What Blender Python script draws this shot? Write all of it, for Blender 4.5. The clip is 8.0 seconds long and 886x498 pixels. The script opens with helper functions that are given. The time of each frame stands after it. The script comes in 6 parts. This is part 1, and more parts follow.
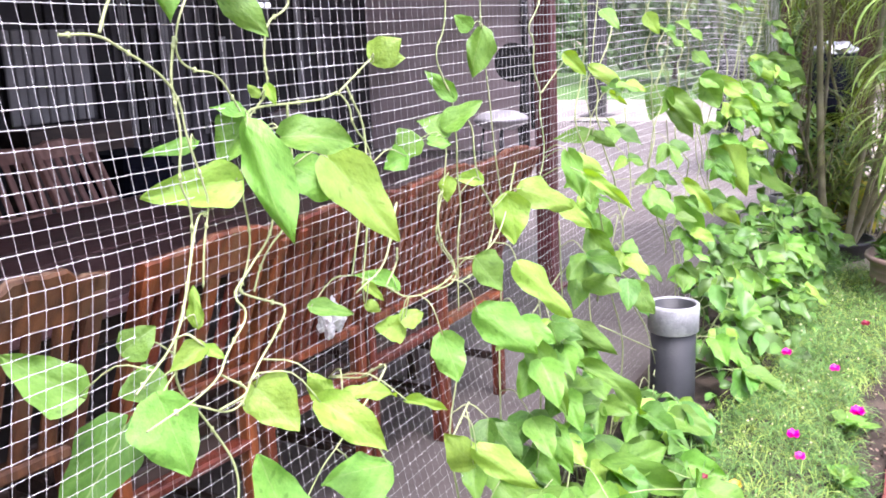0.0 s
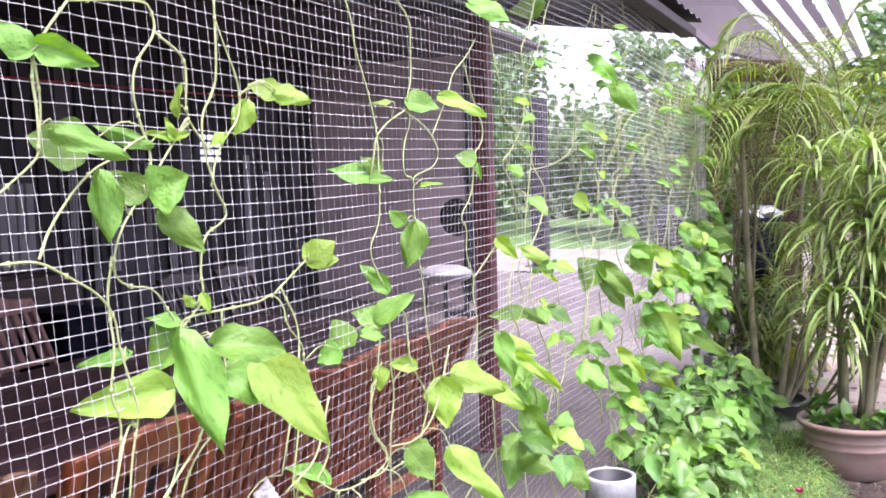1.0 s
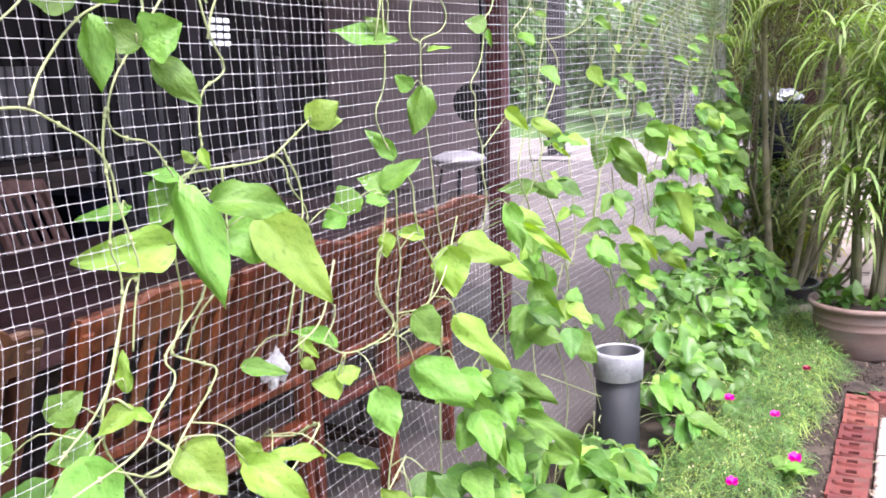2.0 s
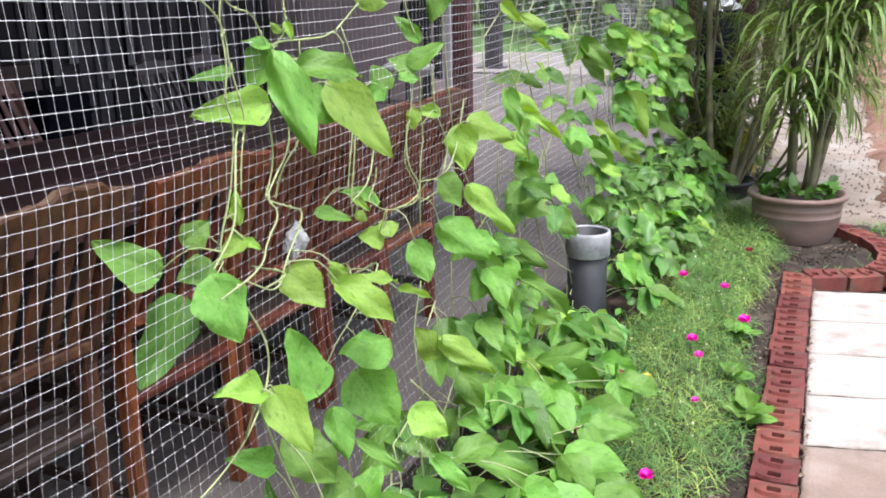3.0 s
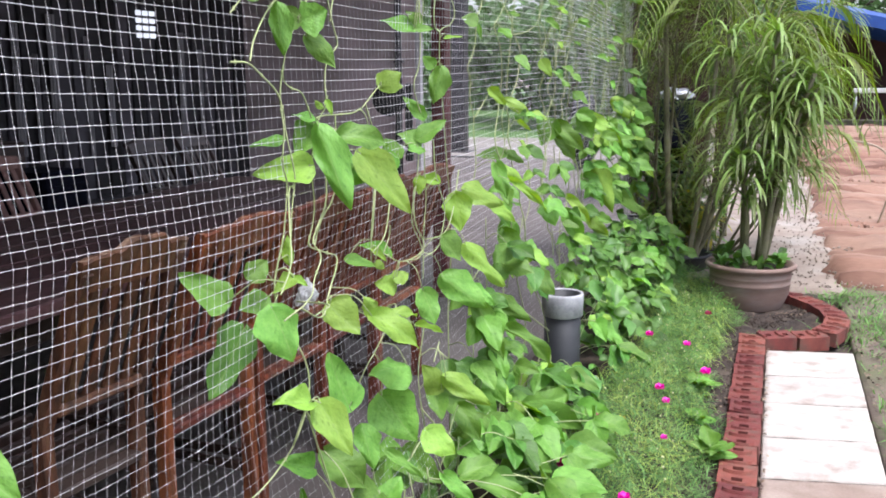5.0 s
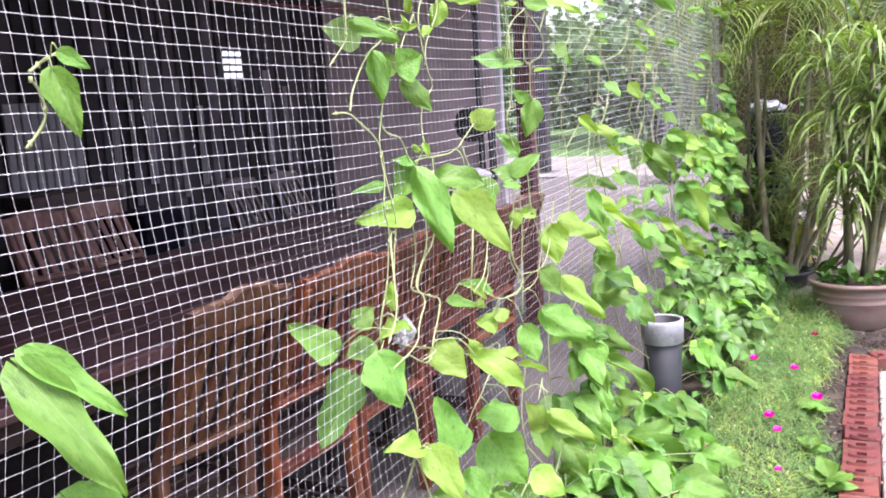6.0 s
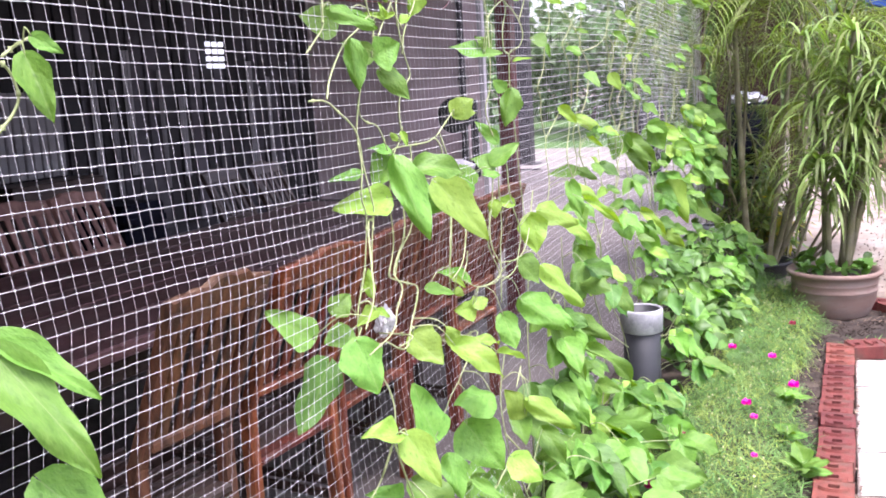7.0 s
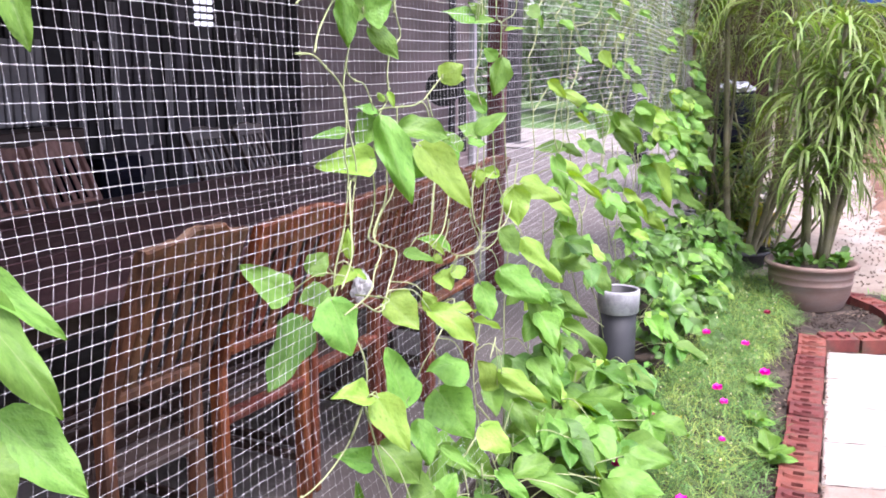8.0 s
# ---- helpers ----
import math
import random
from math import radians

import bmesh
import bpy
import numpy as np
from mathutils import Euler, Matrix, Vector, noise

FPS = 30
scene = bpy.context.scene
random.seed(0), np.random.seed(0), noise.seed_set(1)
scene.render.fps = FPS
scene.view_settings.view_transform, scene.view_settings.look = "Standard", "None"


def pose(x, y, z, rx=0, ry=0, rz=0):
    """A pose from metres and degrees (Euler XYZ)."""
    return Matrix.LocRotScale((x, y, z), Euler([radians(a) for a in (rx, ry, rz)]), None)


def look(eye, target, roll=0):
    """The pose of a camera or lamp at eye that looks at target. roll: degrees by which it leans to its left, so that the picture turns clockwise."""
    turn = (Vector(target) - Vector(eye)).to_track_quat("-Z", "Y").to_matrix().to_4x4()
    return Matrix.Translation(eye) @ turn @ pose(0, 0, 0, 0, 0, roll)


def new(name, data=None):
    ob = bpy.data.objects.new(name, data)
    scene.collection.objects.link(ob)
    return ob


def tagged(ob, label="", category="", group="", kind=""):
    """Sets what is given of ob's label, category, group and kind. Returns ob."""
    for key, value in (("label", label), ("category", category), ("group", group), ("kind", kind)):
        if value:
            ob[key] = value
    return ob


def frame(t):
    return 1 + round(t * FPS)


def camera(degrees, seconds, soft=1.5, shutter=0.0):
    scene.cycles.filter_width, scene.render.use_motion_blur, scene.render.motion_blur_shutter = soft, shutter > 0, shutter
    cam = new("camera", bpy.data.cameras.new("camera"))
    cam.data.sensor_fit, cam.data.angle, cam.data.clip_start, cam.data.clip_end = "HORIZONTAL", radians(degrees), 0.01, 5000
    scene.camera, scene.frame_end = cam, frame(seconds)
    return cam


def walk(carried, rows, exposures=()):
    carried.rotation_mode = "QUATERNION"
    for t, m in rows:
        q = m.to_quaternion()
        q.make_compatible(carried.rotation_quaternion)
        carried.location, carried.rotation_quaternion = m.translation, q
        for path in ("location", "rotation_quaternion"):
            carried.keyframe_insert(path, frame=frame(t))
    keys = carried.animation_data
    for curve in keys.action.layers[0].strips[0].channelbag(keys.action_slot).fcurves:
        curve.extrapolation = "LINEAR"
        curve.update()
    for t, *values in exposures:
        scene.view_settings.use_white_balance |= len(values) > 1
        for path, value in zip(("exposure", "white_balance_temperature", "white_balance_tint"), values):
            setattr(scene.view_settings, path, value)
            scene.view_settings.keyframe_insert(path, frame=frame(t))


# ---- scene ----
cam = camera(51.0, 8.0, soft=1.8)
PATH = [
    (0, (0.046, -0.312, 1.376), (-0.901, 1.393, 0.936), -2.4),
    (0.5, (0.072, -0.339, 1.465), (-0.843, 1.428, 1.257), -1.0),
    (1, (0.105, -0.339, 1.492), (-0.755, 1.461, 1.35), -1.7),
    (1.5, (0.109, -0.302, 1.458), (-0.765, 1.484, 1.241), -2.4),
    (2, (0.109, -0.308, 1.429), (-0.773, 1.448, 1.058), -1.7),
    (2.2, (0.071, -0.367, 1.392), (-0.707, 1.431, 0.994), -0.4),
    (3.3, (0.029, -0.806, 1.367), (-0.661, 0.98, 0.786), -1.2),
    (3.5, (0.049, -0.863, 1.345), (-0.6, 0.936, 0.758), -1.4),
    (4, (0.032, -0.975, 1.309), (-0.674, 0.795, 0.701), -2.6),
    (4.5, (0.062, -1.039, 1.369), (-0.544, 0.788, 0.825), -0.5),
    (5, (0.053, -1.088, 1.375), (-0.606, 0.763, 1.005), -0.4),
    (5.2, (0.034, -1.096, 1.373), (-0.711, 0.723, 1.004), -1.1),
    (6.3, (0.006, -1.078, 1.428), (-0.824, 0.715, 1.115), -3.5),
    (6.5, (0.023, -1.085, 1.418), (-0.783, 0.718, 1.104), -4.3),
    (7, (0.027, -1.088, 1.409), (-0.771, 0.715, 1.071), -3.3),
    (7.5, (0.0, -1.043, 1.401), (-0.763, 0.768, 1.032), -1.7),
    (8, (0.017, -1.071, 1.382), (-0.738, 0.739, 0.991), 0.1),
]
walk(cam, [(t, look(eye, target, roll)) for t, eye, target, roll in PATH],
     exposures=[(0.0, 2.24, 6050, 26), (0.8, 2.20, 6000, 32), (1.5, 1.95, 6020, 29), (2.2, 2.07, 6080, 23), (3.3, 1.32, 6050, 13), (5.0, 1.42, 5980, 16), (6.3, 2.06, 6020, 29), (8.0, 1.92, 6020, 28)])


# ---- world, sun ----
world = bpy.data.worlds.new("sky")
scene.world = world
world.use_nodes = True
wn = world.node_tree
sky = wn.nodes.new("ShaderNodeTexSky")
sky.sky_type = "NISHITA"
sky.sun_disc = False
SUN_EL, SUN_AZ = 69.0, 130.0
sky.sun_elevation, sky.sun_rotation = radians(SUN_EL), radians(SUN_AZ)
sky.air_density, sky.dust_density, sky.ozone_density = 1.0, 4.0, 0.6
haze = wn.nodes.new("ShaderNodeHueSaturation")
haze.inputs["Saturation"].default_value = 0.35
wn.links.new(sky.outputs[0], haze.inputs["Color"])
wn.links.new(haze.outputs[0], wn.nodes["Background"].inputs[0])
wn.nodes["Background"].inputs[1].default_value = 0.15
sun = new("sun", bpy.data.lights.new("sun", "SUN"))
sun.data.energy, sun.data.angle, sun.data.color = 1.4, radians(18), (1.0, 0.95, 0.87)
az, el = radians(SUN_AZ), radians(SUN_EL)
sun.matrix_world = look((0, 0, 0), (-math.sin(az) * math.cos(el), -math.cos(az) * math.cos(el), -math.sin(el)))


# ---- materials ----
def material(name, base, second=None, rough=0.7, metal=0.0, scale=8.0, fine=120.0, bump=0.2, mix=(0.35, 0.7), dirt=None, dirt_scale=1.5,
             per="", spread=0.0, spec=0.4, stretch=(1, 1, 1), see=0.0, coat=0.0, green=False):
    """Two-scale noise colour, optional dirt patches, per-object or per-island variation, bump, translucency."""
    m = bpy.data.materials.new(name)
    m.use_nodes = True
    nt = m.node_tree
    n, l = nt.nodes, nt.links
    bsdf = n["Principled BSDF"]
    bsdf.inputs["Roughness"].default_value = rough
    bsdf.inputs["Metallic"].default_value = metal
    bsdf.inputs["Specular IOR Level"].default_value = spec
    bsdf.inputs["Coat Weight"].default_value = coat
    tc = n.new("ShaderNodeTexCoord")
    mp = n.new("ShaderNodeMapping")
    mp.inputs["Scale"].default_value = stretch
    l.new(tc.outputs["Object"], mp.inputs[0])

    def noise_at(sc, detail=5.0):
        t = n.new("ShaderNodeTexNoise")
        t.inputs["Scale"].default_value, t.inputs["Detail"].default_value = sc, detail
        l.new(mp.outputs[0], t.inputs[0])
        return t

    big, small = noise_at(scale), noise_at(fine, 3.0)
    second = second or tuple(c * 0.6 for c in base)
    ramp = n.new("ShaderNodeValToRGB")
    ramp.color_ramp.elements[0].position, ramp.color_ramp.elements[1].position = mix
    ramp.color_ramp.elements[0].color, ramp.color_ramp.elements[1].color = (*second, 1), (*base, 1)
    l.new(big.outputs[0], ramp.inputs[0])
    colour = ramp.outputs[0]
    if dirt:
        patch = noise_at(dirt_scale, 8.0)
        cut = n.new("ShaderNodeValToRGB")
        cut.color_ramp.elements[0].position, cut.color_ramp.elements[1].position = 0.5, 0.68
        l.new(patch.outputs[0], cut.inputs[0])
        mx = n.new("ShaderNodeMixRGB")
        mx.inputs[2].default_value = (*dirt, 1)
        l.new(cut.outputs[0], mx.inputs[0])
        l.new(colour, mx.inputs[1])
        colour = mx.outputs[0]
    hsv = n.new("ShaderNodeHueSaturation")
    l.new(colour, hsv.inputs["Color"])
    grain = n.new("ShaderNodeMapRange")
    grain.inputs[3].default_value, grain.inputs[4].default_value = 0.8, 1.2
    l.new(small.outputs[0], grain.inputs[0])
    value = grain.outputs[0]
    if per:
        rnd = n.new("ShaderNodeObjectInfo" if per == "object" else "ShaderNodeNewGeometry")
        out = rnd.outputs["Random" if per == "object" else "Random Per Island"]
        vary = n.new("ShaderNodeMapRange")
        vary.inputs[3].default_value, vary.inputs[4].default_value = 1 - spread, 1 + spread
        l.new(out, vary.inputs[0])
        mul = n.new("ShaderNodeMath")
        mul.operation = "MULTIPLY"
        l.new(value, mul.inputs[0])
        l.new(vary.outputs[0], mul.inputs[1])
        value = mul.outputs[0]
        hue = n.new("ShaderNodeMapRange")
        hue.inputs[3].default_value, hue.inputs[4].default_value = 0.5 - spread * 0.045, 0.5 + spread * 0.02
        l.new(out, hue.inputs[0])
        l.new(hue.outputs[0], hsv.inputs["Hue"])
    l.new(value, hsv.inputs["Value"])
    l.new(hsv.outputs[0], bsdf.inputs["Base Color"])
    if bump:
        b = n.new("ShaderNodeBump")
        b.inputs["Strength"].default_value, b.inputs["Distance"].default_value = bump, 0.004
        l.new(small.outputs[0], b.inputs["Height"])
        l.new(b.outputs[0], bsdf.inputs["Normal"])
    if see:
        tr = n.new("ShaderNodeBsdfTranslucent")
        inner = n.new("ShaderNodeHueSaturation")
        inner.inputs["Hue"].default_value, inner.inputs["Saturation"].default_value, inner.inputs["Value"].default_value = 0.485 if green else 0.5, 1.25, 1.45
        l.new(hsv.outputs[0], inner.inputs["Color"])
        l.new(inner.outputs[0], tr.inputs[0])
        ms = n.new("ShaderNodeMixShader")
        ms.inputs[0].default_value = see
        l.new(bsdf.outputs[0], ms.inputs[1])
        l.new(tr.outputs[0], ms.inputs[2])
        l.new(ms.outputs[0], n["Material Output"].inputs[0])
    return m


def leaf_material(name, base, second, spread, see):
    """Leaf blade with a pale midrib, slanting side veins and puckered relief (local x across, y along)."""
    m = material(name, base, second, 0.47, scale=4.0, fine=34, bump=0.0, mix=(0.32, 0.66), per="object", spread=spread, see=see, spec=0.30, green=True)
    nt = m.node_tree
    n, l = nt.nodes, nt.links
    tc = n.new("ShaderNodeTexCoord")
    sep = n.new("ShaderNodeSeparateXYZ")
    l.new(tc.outputs["Object"], sep.inputs[0])

    def calc(op, a, b=None):
        q = n.new("ShaderNodeMath")
        q.operation = op
        for k, v in enumerate((a, b)):
            if v is None:
                continue
            if isinstance(v, (int, float)):
                q.inputs[k].default_value = v
            else:
                l.new(v, q.inputs[k])
        return q.outputs[0]

    ax = calc("ABSOLUTE", sep.outputs[0])
    ridge = calc("SINE", calc("MULTIPLY", calc("SUBTRACT", sep.outputs[1], calc("MULTIPLY", ax, 0.8)), 38.0))
    line = calc("GREATER_THAN", ridge, 0.93)
    rib = calc("LESS_THAN", ax, 0.010)
    mark = calc("MAXIMUM", calc("MULTIPLY", line, 0.07), calc("MULTIPLY", rib, 0.32))
    hsv = next(q for q in n if q.bl_idname == "ShaderNodeHueSaturation")
    pale = n.new("ShaderNodeMixRGB")
    pale.inputs[2].default_value = (0.30, 0.38, 0.15, 1)
    l.new(mark, pale.inputs[0])
    l.new(hsv.outputs[0], pale.inputs[1])
    bsdf = n["Principled BSDF"]
    # small dark scars between the side veins, different on every leaf
    rnd = n.new("ShaderNodeObjectInfo")
    shift = n.new("ShaderNodeVectorMath")
    shift.operation = "ADD"
    l.new(tc.outputs["Object"], shift.inputs[0])
    l.new(calc("MULTIPLY", rnd.outputs["Random"], 57.0), shift.inputs[1])
    spots = n.new("ShaderNodeTexNoise")
    spots.inputs["Scale"].default_value, spots.inputs["Detail"].default_value = 7.0, 3.0
    l.new(shift.outputs[0], spots.inputs[0])
    scar = n.new("ShaderNodeMapRange")
    scar.inputs[1].default_value, scar.inputs[2].default_value, scar.inputs[4].default_value = 0.56, 0.66, 0.55
    l.new(spots.outputs[0], scar.inputs[0])
    scarred = n.new("ShaderNodeMixRGB")
    scarred.inputs[2].default_value = (0.035, 0.085, 0.018, 1)
    l.new(calc("MULTIPLY", scar.outputs[0], calc("LESS_THAN", ridge, -0.35)), scarred.inputs[0])
    l.new(pale.outputs[0], scarred.inputs[1])
    l.new(scarred.outputs[0], bsdf.inputs["Base Color"])
    b = n.new("ShaderNodeBump")
    b.inputs["Strength"].default_value, b.inputs["Distance"].default_value = 0.04, 0.010
    l.new(calc("MULTIPLY", ridge, -1.0), b.inputs["Height"])
    pucker = n.new("ShaderNodeTexNoise")
    pucker.inputs["Scale"].default_value, pucker.inputs["Detail"].default_value = 11.0, 2.0
    l.new(tc.outputs["Object"], pucker.inputs[0])
    b2 = n.new("ShaderNodeBump")
    b2.inputs["Strength"].default_value, b2.inputs["Distance"].default_value = 0.38, 0.006
    l.new(pucker.outputs[0], b2.inputs["Height"])
    l.new(b.outputs[0], b2.inputs["Normal"])
    l.new(b2.outputs[0], bsdf.inputs["Normal"])
    return m


LEAF = leaf_material("bean_leaf", (0.152, 0.320, 0.058), (0.100, 0.238, 0.036), 0.30, 0.28)
# darker copy of LEAF with shade put into the colour, for contrast among leaves
SHADE_LEAF = leaf_material("shade_dark_leaf", (0.074, 0.190, 0.030), (0.046, 0.130, 0.018), 0.24, 0.18)
YOUNG = leaf_material("young_leaf", (0.262, 0.440, 0.078), (0.190, 0.352, 0.052), 0.22, 0.34)
LEAF_MASS = material("bean_leaf_mass", (0.100, 0.222, 0.042), (0.050, 0.130, 0.022), 0.45, scale=9, fine=90, bump=0.25, per="island", spread=0.28, see=0.14, green=True)
STEM = material("vine_stem", (0.38, 0.42, 0.22), (0.27, 0.33, 0.14), 0.6, scale=20, fine=200)
NET = material("net_plastic", (0.69, 0.685, 0.70), (0.59, 0.585, 0.60), 0.5, scale=6, fine=300, bump=0)
TEAK = material("teak_chair_wood", (0.205, 0.051, 0.0165), (0.070, 0.017, 0.007), 0.5, scale=10, fine=160, bump=0.35, per="object", spread=0.35, stretch=(3, 3, 0.6), dirt=(0.143, 0.0651, 0.031), dirt_scale=4)
PALE_TEAK = material("pale_chair_wood", (0.158, 0.062, 0.024), (0.046, 0.020, 0.010), 0.6, scale=10, fine=160, bump=0.35, per="object", spread=0.25, stretch=(3, 3, 0.6), dirt=(0.095, 0.052, 0.028), dirt_scale=5)
PINK_WOOD = material("dusty_red_wood", (0.276, 0.15, 0.126), (0.18, 0.09, 0.075), 0.65, scale=9, fine=150, per="object", spread=0.2, stretch=(3, 3, 0.6))
# dark furniture wood; on chair seats and low rails it stands in for shade
DARK_AND_SHADED_WOOD = material("dark_and_shaded_wood", (0.038, 0.020, 0.016), (0.020, 0.011, 0.009), 0.5, scale=6, fine=120, stretch=(4, 0.7, 4), dirt=(0.050, 0.034, 0.028))
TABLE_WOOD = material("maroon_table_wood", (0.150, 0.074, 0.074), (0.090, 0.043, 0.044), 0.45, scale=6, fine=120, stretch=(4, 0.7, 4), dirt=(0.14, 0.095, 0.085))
# pale tone that carries the light on the end wall's outer corner
LIT_CORNER = material("lit_corner_pale", (0.33, 0.32, 0.33), (0.27, 0.26, 0.27), 0.7, scale=4, fine=80)
POST_RED = material("oxide_red_paint", (0.150, 0.025, 0.032), (0.095, 0.016, 0.020), 0.55, scale=7, fine=150, dirt=(0.0975, 0.0375, 0.036), dirt_scale=5)
DARK_POST = material("dark_steel", (0.028, 0.0252, 0.0308), None, 0.5, scale=5)
CONCRETE = material("patio_concrete", (0.120, 0.102, 0.098), (0.074, 0.063, 0.061), 0.85, scale=1.3, fine=60, bump=0.3, dirt=(0.174, 0.157, 0.146), dirt_scale=0.7)
APRON = material("apron_concrete", (0.215, 0.195, 0.18), (0.16, 0.145, 0.135), 0.85, scale=0.9, fine=40, bump=0.3, dirt=(0.20, 0.18, 0.165), dirt_scale=0.6)
SOIL = material("bed_soil", (0.048, 0.034, 0.026), (0.018, 0.013, 0.010), 0.95, scale=18, fine=160, bump=1.0, dirt=(0.082, 0.062, 0.048), dirt_scale=7)
GROUND = material("garden_ground", (0.168, 0.132, 0.106), (0.101, 0.0784, 0.0616), 0.95, scale=5, fine=90, bump=0.9, dirt=(0.0952, 0.106, 0.0476), dirt_scale=1.6)
RED_SOIL = material("red_ploughed_soil", (0.225, 0.128, 0.092), (0.110, 0.054, 0.038), 0.95, scale=2.2, fine=40, bump=1.0, mix=(0.36, 0.56), stretch=(0.45, 2.6, 1), dirt=(0.272, 0.190, 0.145), dirt_scale=0.8)
GRAVEL = material("pale_gravel", (0.27, 0.225, 0.19), (0.22, 0.175, 0.145), 0.95, scale=5, fine=60, bump=0.5, dirt=(0.31, 0.28, 0.25), dirt_scale=2.0)
LAWN = material("lawn", (0.085, 0.155, 0.042), (0.050, 0.110, 0.027), 0.9, scale=3, fine=60, bump=0.8)
BRICK = material("clay_brick", (0.195, 0.052, 0.038), (0.115, 0.032, 0.025), 0.85, scale=14, fine=180, bump=0.6, per="object", spread=0.25, dirt=(0.0952, 0.056, 0.042), dirt_scale=9)
SLAB = material("pale_paving", (0.415, 0.388, 0.356), (0.345, 0.316, 0.284), 0.85, scale=9, fine=130, bump=0.5, per="object", spread=0.08, dirt=(0.262, 0.222, 0.192), dirt_scale=9)
BROWN_SLAB = material("weathered_paving", (0.24, 0.18, 0.147), (0.186, 0.138, 0.111), 0.88, scale=6, fine=110, bump=0.4, dirt=(0.282, 0.228, 0.192), dirt_scale=4)
POT_CLAY = material("pot_clay", (0.235, 0.163, 0.136), (0.18, 0.120, 0.099), 0.75, scale=6, fine=110, bump=0.3, stretch=(1, 1, 3), dirt=(0.224, 0.179, 0.157), dirt_scale=5)
PIPE_DARK = material("grey_black_pipe", (0.034, 0.036, 0.041), (0.020, 0.022, 0.026), 0.55, scale=7, fine=140)
PIPE_PALE = material("pale_grey_collar", (0.37, 0.378, 0.40), (0.23, 0.235, 0.25), 0.75, scale=14, fine=160, bump=0.5, dirt=(0.48, 0.485, 0.50), dirt_scale=11)
MOSS = material("moss_rose_foliage", (0.185, 0.312, 0.098), (0.056, 0.142, 0.032), 0.6, scale=6, fine=80, bump=0, per="island", spread=0.5, see=0.3)
MAGENTA = material("magenta_petals", (0.74, 0.003, 0.40), (0.60, 0.002, 0.30), 0.5, scale=30, bump=0, see=0.3)
PINK = material("pink_petals", (0.74, 0.05, 0.44), (0.62, 0.03, 0.36), 0.5, scale=30, bump=0, see=0.3)
YELLOW = material("yellow_petals", (0.72, 0.6, 0.12), (0.64, 0.496, 0.064), 0.5, scale=30, bump=0, see=0.3)
RED = material("red_petals", (0.32, 0.03, 0.07), None, 0.5, scale=30, bump=0, see=0.3)
MAUVE = material("mauve_plaster", (0.47, 0.375, 0.385), (0.40, 0.315, 0.325), 0.85, scale=1.5, fine=70, dirt=(0.29, 0.235, 0.232))
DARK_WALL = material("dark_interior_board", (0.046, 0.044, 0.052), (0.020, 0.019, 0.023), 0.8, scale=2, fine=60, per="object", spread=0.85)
ROOF = material("dark_roof_sheet", (0.060, 0.047, 0.053), (0.034, 0.027, 0.031), 0.7, scale=2, fine=60, per="object", spread=0.2)
GLOW = bpy.data.materials.new("daylit_glass_block")
GLOW.use_nodes = True
GLOW.node_tree.nodes["Principled BSDF"].inputs["Emission Color"].default_value = (0.9, 0.95, 1, 1)
GLOW.node_tree.nodes["Principled BSDF"].inputs["Emission Strength"].default_value = 0.32
MAROON = material("maroon_boards", (0.056, 0.0196, 0.0196), (0.0336, 0.0112, 0.0123), 0.75, scale=3, fine=60)
PALM = material("palm_leaf", (0.190, 0.250, 0.055), (0.080, 0.140, 0.028), 0.5, scale=4, fine=60, bump=0, per="island", spread=0.5, see=0.3)
PALE_PALM = material("arching_leaf", (0.215, 0.30, 0.085), (0.10, 0.175, 0.04), 0.5, scale=4, fine=60, bump=0, per="island", spread=0.45, see=0.3)
CANE = material("palm_cane", (0.190, 0.180, 0.095), (0.075, 0.072, 0.036), 0.7, scale=9, fine=120, dirt=(0.202, 0.185, 0.134), dirt_scale=6)
BARK = material("bark", (0.112, 0.0896, 0.0672), (0.0616, 0.0504, 0.0392), 0.9, scale=6, fine=90, bump=0.8)
# distance haze is put into this green: paler and less saturated
TREE = material("hazed_tree_leaf", (0.135, 0.205, 0.092), (0.062, 0.118, 0.045), 0.6, scale=1, fine=30, bump=0, per="island", spread=0.45, see=0.35)
BLUE = material("blue_tarp", (0.0168, 0.0672, 0.269), (0.0112, 0.0448, 0.202), 0.4, scale=2, fine=30)
NAVY = material("navy_plastic", (0.004, 0.005, 0.014), None, 0.8, scale=3, spec=0.1)
STEEL = material("bright_metal", (0.496, 0.504, 0.52), (0.36, 0.368, 0.384), 0.3, metal=0.9, scale=9, fine=80)
DULL_METAL = material("dull_grey_metal", (0.26, 0.25, 0.27), (0.19, 0.185, 0.20), 0.5, metal=0.3, scale=9, fine=80)
BLACK = material("black_rubber", (0.008, 0.008, 0.010), None, 0.8, scale=6)
WHITE = material("white_cloth", (0.6, 0.6, 0.6), (0.48, 0.48, 0.48), 0.8, scale=8, fine=120)
GREY = material("grey_plastic", (0.202, 0.202, 0.213), (0.157, 0.157, 0.168), 0.6, scale=4, fine=90)
HOSE = material("tan_hose", (0.34, 0.28, 0.20), (0.26, 0.21, 0.15), 0.6, scale=9, bump=0)
RED_LINE = material("red_line", (0.252, 0.0112, 0.0224), None, 0.6)
CLEAR_SHEET = material("milky_roof_sheet", (0.675, 0.702, 0.72), (0.594, 0.621, 0.648), 0.5, scale=3, see=0.6)


